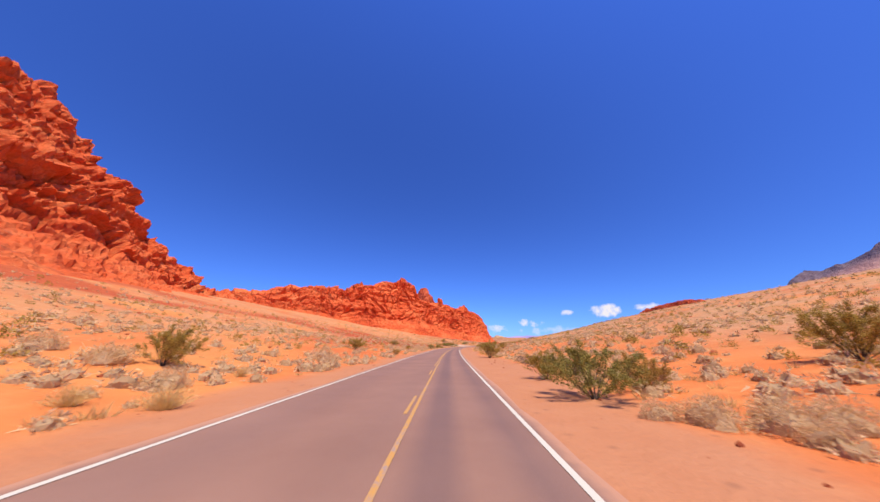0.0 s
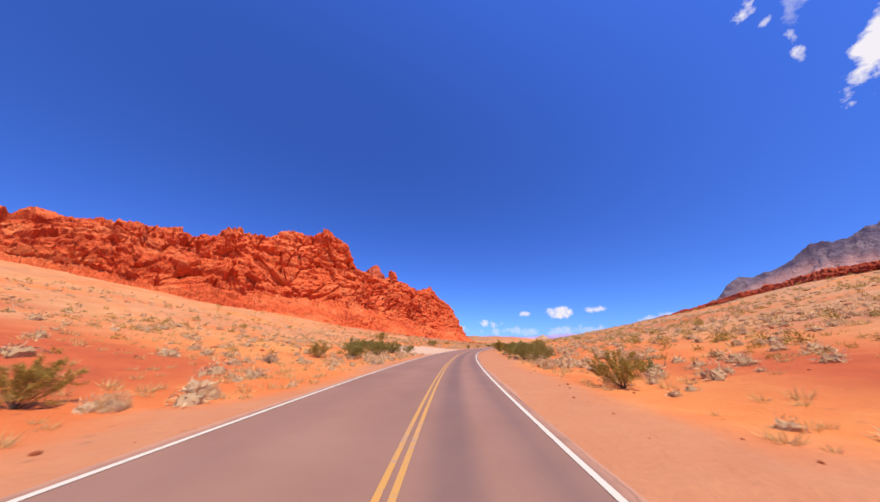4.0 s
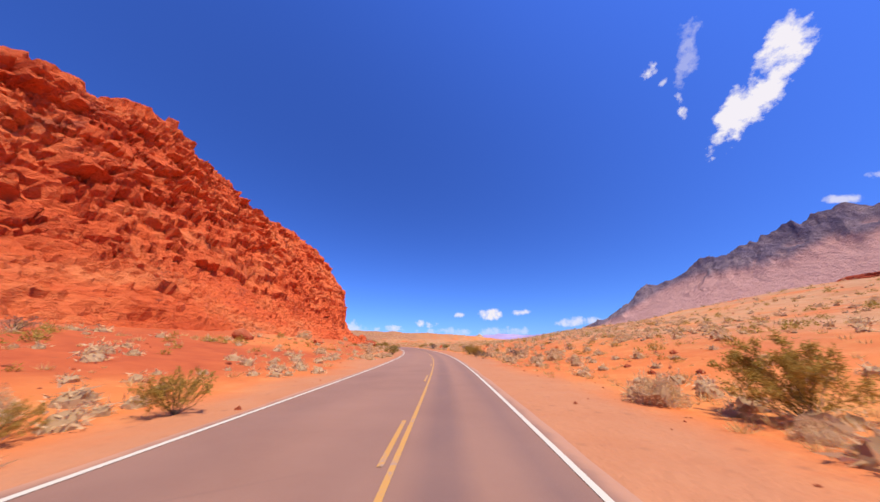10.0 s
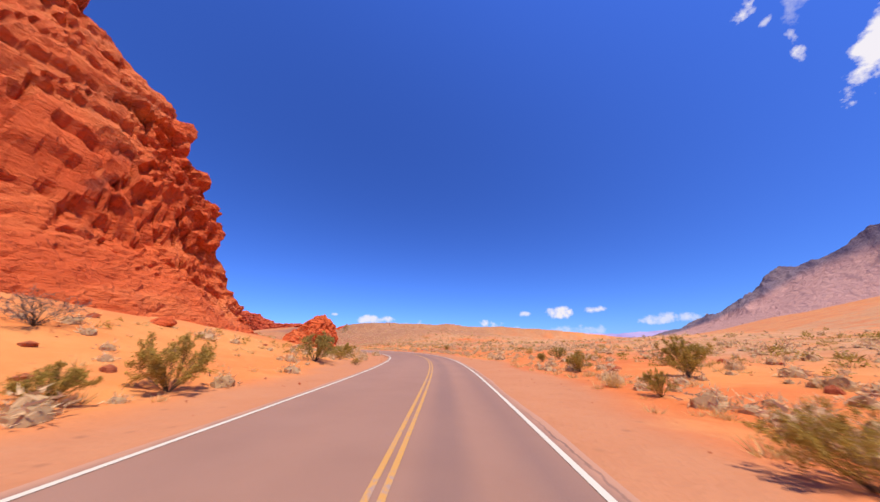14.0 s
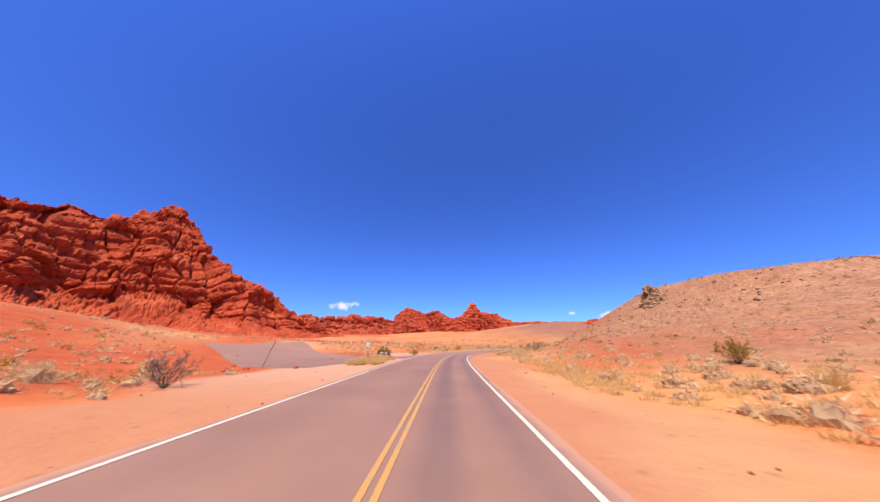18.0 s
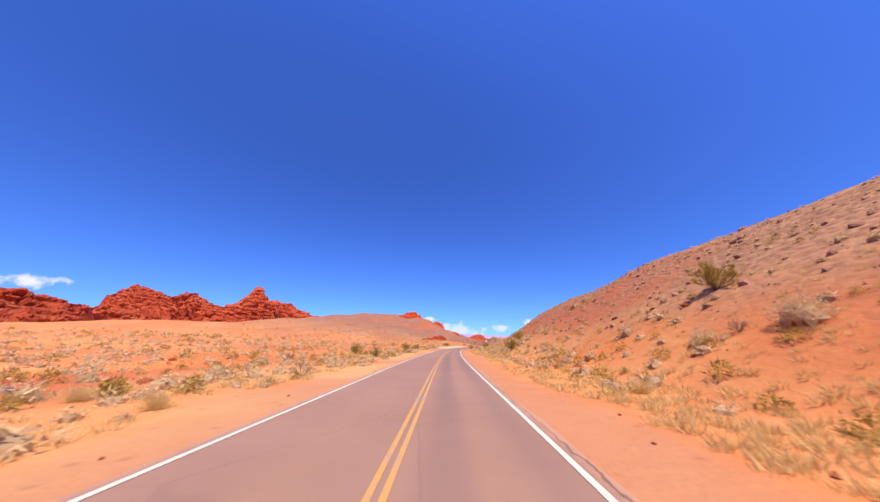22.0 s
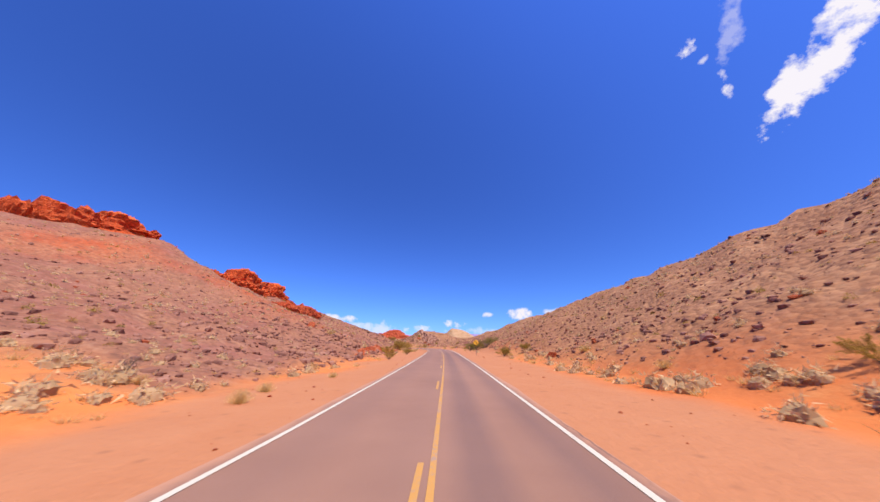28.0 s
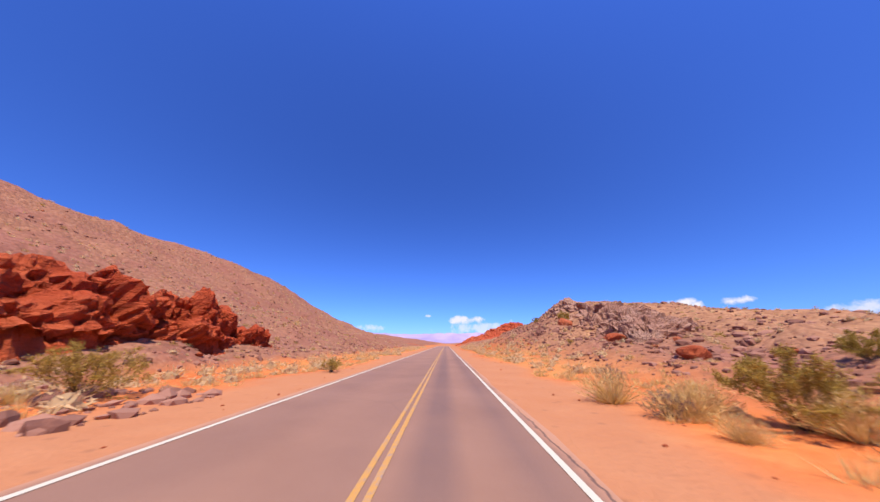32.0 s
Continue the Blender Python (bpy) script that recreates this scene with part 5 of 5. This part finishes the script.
stones(3000, 21, 0.03, 0.14, 5.0, 16, STONE_R, "small broken stones on the road shoulder", fade=3.5)
stones(5200, 22, 0.08, 0.5, 14, 120, STONE_R, "reddish stones scattered over the slopes")
stones(15000, 23, 0.08, 0.55, 16, 75, RUBBLE, "brown-grey rubble on the hillsides", 760, 1400, hill_only=True, fade=38)
stones(26000, 24, 0.05, 0.42, 12, 60, RUBBLE, "grey broken rock on the road cut", 1105, 1345, hill_only=True, fade=16)
stones(2600, 25, 0.12, 0.75, 9.8, 45, RUBBLE, "dark plum broken blocks on the road cut", 1204, 1262, (-1,), fade=11)
stones(1100, 26, 0.12, 0.7, 12.5, 40, RUBBLE, "dark broken blocks above the earth bank", 1118, 1172, (-1,), fade=10)
stones(1500, 27, 0.12, 0.7, 17, 45, RUBBLE, "broken blocks on the rocky mound", 1262, 1345, (1,), fade=10)
rng = np.random.default_rng(77)
BOULDER = {}
for k in range(5):
    v, f = stone_shape(900 + k, 3)
    BOULDER[k] = tri_mesh("boulder", v, f, RED if k < 3 else STONE_R)
# fallen boulders: metres along the road, beside it, size
for s, u, r in ((398, -40, 2.6), (436, -30, 1.6), (452, -24, 1.4), (476, -20, 1.2), (488, -18.5, 1.5), (496, -17.2, 2.0), (503, -16.6, 1.1), (508, -17, 2.2), (517, -18, 1.2), (532, -21, 1.4), (560, -30, 1.6), (572, -25, 1.0), (350, -50, 1.8), (330, -56, 2.2), (1236, -24, 1.3),
                (1228, -20, 0.9), (1215, -22, 1.1), (1130, 13, 0.9), (1146, -26, 1.2), (1158, -23, 0.8), (1282, 20, 1.2), (1300, 22, 1.5), (1268, 17, 0.9)):
    x, y = (float(q) for q in on_line(s, u))
    ob = tagged(new("boulder", BOULDER[int(rng.integers(5))]), "angular fallen sandstone boulder on the slope", "boulder", "fallen boulders")
    ob.matrix_basis = Matrix.LocRotScale((x, y, float(height(x, y)[0]) + r * 0.2), Euler((rng.uniform(-0.3, 0.3), rng.uniform(-0.3, 0.3), rng.uniform(0, 6.28))), (r, r, r))

# ---- side road ----


def apron(name, back, front, material, n=70, m=30):
    """Pavement between two edge lines given in metres along and beside the road."""
    def edge(pts):
        q = np.array(pts, float)
        ex, ey = on_line(q[:, 0], q[:, 1])
        d = np.concatenate([[0], np.cumsum(np.hypot(np.diff(ex), np.diff(ey)))])
        t_ = np.linspace(0, 1, n) ** 1.5 * d[-1]
        ker = np.hanning(9)[1:-1] / np.hanning(9)[1:-1].sum()
        return [np.convolve(np.pad(np.interp(t_, d, c), 3, "edge"), ker, "valid") for c in (ex, ey)]
    (ax, ay), (bx, by) = edge(back), edge(front)
    w = np.linspace(0, 1, m)
    px_, py_ = ax[:, None] + (bx - ax)[:, None] * w, ay[:, None] + (by - ay)[:, None] * w
    lift = 0.075 * smooth(np.minimum(w, 1 - w), -0.02, 0.06)[None, :] + 0 * px_
    pz = height(px_.ravel(), py_.ravel()) + lift.ravel()
    me = grid_mesh(name, np.stack([px_.ravel(), py_.ravel(), pz], 1), n, m, material, flat=False)
    set_attr(me, "lane", np.full(n * m, -3.0))
    return me


tagged(new("road", apron("road", [(747, -6.5), (748, -9), (746, -11.6), (737, -12), (732, -12.6), (731, -17), (735, -24), (744, -34), (752, -46), (758, -58)],
                         [(767, -6.5), (759, -8), (754, -10.5), (753, -14), (755, -18), (759, -24), (764, -32), (770, -43), (776, -56)], ASPHALT)), "pale asphalt side road that forks off through sand", "road", kind="structure")

# ---- signs ----


def plain(name, col, rough=0.6, metal=0.0, spec=0.3, wear=None):
    m = Mat(name, rough, spec, metal)
    p = m.coord("Object")
    k = m.noise(p, 14, 4, 0.7)
    m.color(m.mix(m.step(k, 0.45, 0.75), col, wear or tuple(x * 0.75 for x in col)))
    m.bump(k, 0.15, 0.01)
    return m.m


SIGNWHITE = plain("sign_white", (0.78, 0.78, 0.78), 0.5)
SIGNYELLOW = plain("sign_yellow", (0.80, 0.42, 0.03), 0.5)
BLACK = plain("sign_black", (0.02, 0.02, 0.02), 0.5)
STEEL = plain("post_steel", (0.30, 0.2, 0.15), 0.6, 0.5)
RUST = plain("rusty_steel", (0.22, 0.07, 0.03), 0.8, 0.3)
WOOD = plain("brown_wood", (0.13, 0.055, 0.03), 0.8, wear=(0.2, 0.1, 0.06))
CREAM = plain("cream_paint", (0.75, 0.62, 0.5), 0.7)
ORANGE = plain("orange_plastic", (0.75, 0.09, 0.02), 0.5, wear=(0.6, 0.1, 0.04))
REFLECT = plain("reflective_band", (0.85, 0.82, 0.8), 0.4)
TEAL = plain("faded_green_sign", (0.42, 0.62, 0.55), 0.5)


def box(bm, cx, cy, cz, sx, sy, sz, bevel=0.0):
    m = bmesh.ops.create_cube(bm, size=1.0, matrix=Matrix.LocRotScale((cx, cy, cz), None, (sx, sy, sz)))
    if bevel:
        ed = list({e for v in m["verts"] for e in v.link_edges})
        bmesh.ops.bevel(bm, geom=ed, offset=bevel, segments=2, affect="EDGES")


def bm_part(name, fill, material, parent, label=""):
    bm = bmesh.new()
    fill(bm)
    me = bpy.data.meshes.new(name)
    bm.to_mesh(me)
    bm.free()
    me.materials.append(material)
    return part(name, me, parent, label)


def plate(bm, corners, thick, y=0.0):
    """A flat plate in the x-z plane, facing -y, with rounded edge."""
    front = [bm.verts.new((x_, y - thick / 2, z_)) for x_, z_ in corners]
    back_ = [bm.verts.new((x_, y + thick / 2, z_)) for x_, z_ in corners]
    bm.faces.new(front)
    bm.faces.new(back_[::-1])
    n = len(front)
    for i in range(n):
        bm.faces.new((front[(i + 1) % n], front[i], back_[i], back_[(i + 1) % n]))


def rounded(w, h, r, z0, turn=0.0):
    out = []
    for cx, cz, a0 in ((w / 2 - r, h / 2 - r, 0), (-w / 2 + r, h / 2 - r, 90), (-w / 2 + r, -h / 2 + r, 180), (w / 2 - r, -h / 2 + r, 270)):
        for k in range(4):
            a_ = radians(a0 + k * 30)
            x_, z_ = cx + r * math.cos(a_), cz + r * math.sin(a_)
            c_, s_ = math.cos(radians(turn)), math.sin(radians(turn))
            out.append((x_ * c_ - z_ * s_, z0 + x_ * s_ + z_ * c_))
    return out


def text_mesh(name, body, size, material, parent, x, y, z, label=""):
    cu = bpy.data.curves.new(name, "FONT")
    cu.body, cu.size, cu.align_x, cu.align_y, cu.extrude, cu.offset = body, size, "CENTER", "CENTER", 0.002, 0.012
    tmp = bpy.data.objects.new(name, cu)
    me = bpy.data.meshes.new_from_object(tmp)
    bpy.data.objects.remove(tmp)
    me.transform(Matrix.Translation((x, y, z)) @ Matrix.Rotation(radians(90), 4, "X"))
    me.materials.clear()
    me.materials.append(material)
    return part(name, me, parent, label)


def stand(ob, s, u, turn=0.0, lean=0.0, lean_side=0.0):
    x, y = (float(q) for q in on_line(s, u))
    h = float(np.interp(s, LINE_S, LINE_H))
    ob.matrix_basis = Matrix.Translation((x, y, float(height(x, y)[0]) - 0.05)) @ Matrix.Rotation(-h + radians(turn), 4, "Z") @ Matrix.Rotation(radians(lean_side), 4, "Y") @ Matrix.Rotation(radians(lean), 4, "X")
    return ob


def post(bm, h, w=0.055):
    # U-channel post
    box(bm, 0, 0.03, h / 2, w, 0.006, h)
    box(bm, -w / 2, 0.045, h / 2, 0.006, 0.03, h)
    box(bm, w / 2, 0.045, h / 2, 0.006, 0.03, h)


def speed_sign(s, u):
    ob = tagged(new("speed_limit_sign"), "white speed limit sign reading 35 on a thin steel post", "road sign")
    bm_part("post", lambda b: post(b, 3.4), STEEL, ob)
    pl = bm_part("panel", lambda b: plate(b, rounded(0.61, 0.80, 0.05, 3.12), 0.006, 0.02), SIGNWHITE, ob)
    text_mesh("number", "35", 0.46, BLACK, pl, 0, 0.013, 2.95, "black numerals")
    for k, w in ((3.38, 0.40), (3.27, 0.34)):
        bm_part("text_bar", lambda b, k=k, w=w: box(b, 0, 0.014, k, w, 0.004, 0.07), BLACK, pl, "black lettering bar")
    return stand(ob, s, u, 3, 0, -11)


def curve_sign(s, u):
    ob = tagged(new("curve_warning_sign"), "yellow diamond left-curve warning sign on a steel post", "road sign")
    bm_part("post", lambda b: post(b, 2.2), STEEL, ob)
    pl = bm_part("panel", lambda b: plate(b, rounded(0.85, 0.85, 0.06, 2.5, 45), 0.006, 0.02), SIGNYELLOW, ob)

    def arrow(b):
        path = [(0.10, 2.22), (0.10, 2.46), (0.06, 2.56), (-0.02, 2.62), (-0.12, 2.64)]
        for (x0, z0), (x1, z1) in zip(path, path[1:]):
            L = math.hypot(x1 - x0, z1 - z0)
            bmesh.ops.create_cube(b, size=1, matrix=Matrix.Translation(((x0 + x1) / 2, 0.013, (z0 + z1) / 2)) @ Matrix.Rotation(-math.atan2(z1 - z0, x1 - x0), 4, "Y") @ Matrix.Diagonal((L + 0.06, 0.004, 0.085, 1)))
        plate(b, [(-0.12, 2.76), (-0.30, 2.64), (-0.12, 2.52)], 0.004, 0.013)
    bm_part("arrow", arrow, BLACK, pl, "black curved arrow")
    return stand(ob, s, u, 0)


def park_sign(s, u, w, h, label, turn=0.0, lean=0.0, side=0.0):
    ob = tagged(new("wooden_sign"), label, "sign")
    for x_ in (-w / 2, w / 2):
        bm_part("post", lambda b, x_=x_: box(b, x_, 0, h / 2, 0.15, 0.15, h, 0.012), WOOD, ob)
    board = bm_part("board", lambda b: box(b, 0, -0.02, h - 0.28, w - 0.16, 0.07, 0.42, 0.01), WOOD, ob)
    bm_part("rail", lambda b: box(b, 0, 0, h + 0.04, w + 0.2, 0.17, 0.08, 0.01), WOOD, ob)
    for k, (x0, ww) in enumerate(((-0.30, 0.42), (0.26, 0.34))):
        bm_part("text_bar", lambda b, x0=x0, ww=ww: box(b, x0 * w / 1.5, -0.06, h - 0.28, ww * w / 1.5, 0.008, 0.15), CREAM, board, "cream routed lettering bar")
    return stand(ob, s, u, turn, lean, side)


def info_sign(s, u):
    ob = tagged(new("information_sign"), "pale green notice panel on a post on the grassy island", "sign")
    bm_part("post", lambda b: post(b, 2.2), STEEL, ob)
    pl = bm_part("panel", lambda b: plate(b, rounded(0.6, 0.85, 0.04, 2.15), 0.006, 0.02), TEAL, ob)
    bm_part("text_bar", lambda b: box(b, 0, 0.013, 2.35, 0.44, 0.004, 0.12), SIGNWHITE, pl, "white lettering bar")
    return stand(ob, s, u, 12)


def delineator(s, u, lean, side):
    ob = tagged(new("delineator_post"), "orange plastic delineator post with white bands", "marker post", "delineator posts")

    def tube(b, z0, z1, r0, r1):
        bmesh.ops.create_cone(b, cap_ends=True, segments=14, radius1=r0, radius2=r1, depth=z1 - z0, matrix=Matrix.Translation((0, 0, (z0 + z1) / 2)))
    bm_part("tube", lambda b: tube(b, 0.03, 1.07, 0.05, 0.045), ORANGE, ob)
    bm_part("base", lambda b: tube(b, 0, 0.06, 0.2, 0.17), BLACK, ob, "black rubber base")
    for z in (0.72, 0.92):
        bm_part("band", lambda b, z=z: tube(b, z, z + 0.08, 0.053, 0.052), REFLECT, ob, "white reflective band")
    return stand(ob, s, u, 0, lean, side)


def stake(s, u, h, lean, side):
    ob = tagged(new("steel_stake"), "thin rusty leaning steel stake in the scrub", "post")
    bm_part("shaft", lambda b: post(b, h, 0.05), RUST, ob)
    bm_part("tip", lambda b: box(b, 0, 0.04, h - 0.1, 0.07, 0.012, 0.2, 0.004), RUST, ob)
    return stand(ob, s, u, 0, lean, side)


speed_sign(987.5, 12.4)
curve_sign(1150.5, 5.8)
park_sign(1042.5, 10.5, 1.5, 1.55, "brown wooden park sign with cream lettering", -18)
park_sign(744.5, -9.8, 1.7, 1.3, "low brown wooden sign at the fork", 15, 0, 6)
info_sign(757, -17.5)
stake(739.5, -10.6, 1.5, 4, 12)
stake(732.5, -19.5, 3.0, 0, 20)
stake(497, -13.5, 3.4, 0, 24)
delineator(1193, 5.3, 0, 2)
delineator(1191.5, -10.3, 2, 12)
delineator(1190.5, -7.4, -3, -10)
cone = tagged(new("traffic_cone"), "orange traffic cone tipped over on the sand", "cone")


def cone_body(b):
    bmesh.ops.create_cone(b, cap_ends=True, segments=20, radius1=0.16, radius2=0.04, depth=0.7, matrix=Matrix.Translation((0, 0, 0.39)))


bm_part("body", cone_body, ORANGE, cone)
bm_part("base", lambda b: box(b, 0, 0, 0.025, 0.4, 0.4, 0.05, 0.012), ORANGE, cone)
bm_part("band", lambda b: bmesh.ops.create_cone(b, cap_ends=True, segments=20, radius1=0.115, radius2=0.09, depth=0.14, matrix=Matrix.Translation((0, 0, 0.5))), REFLECT, cone, "white reflective band")
stand(cone, 1189, -12, 30, 80, 0)
cone.location.z += 0.15
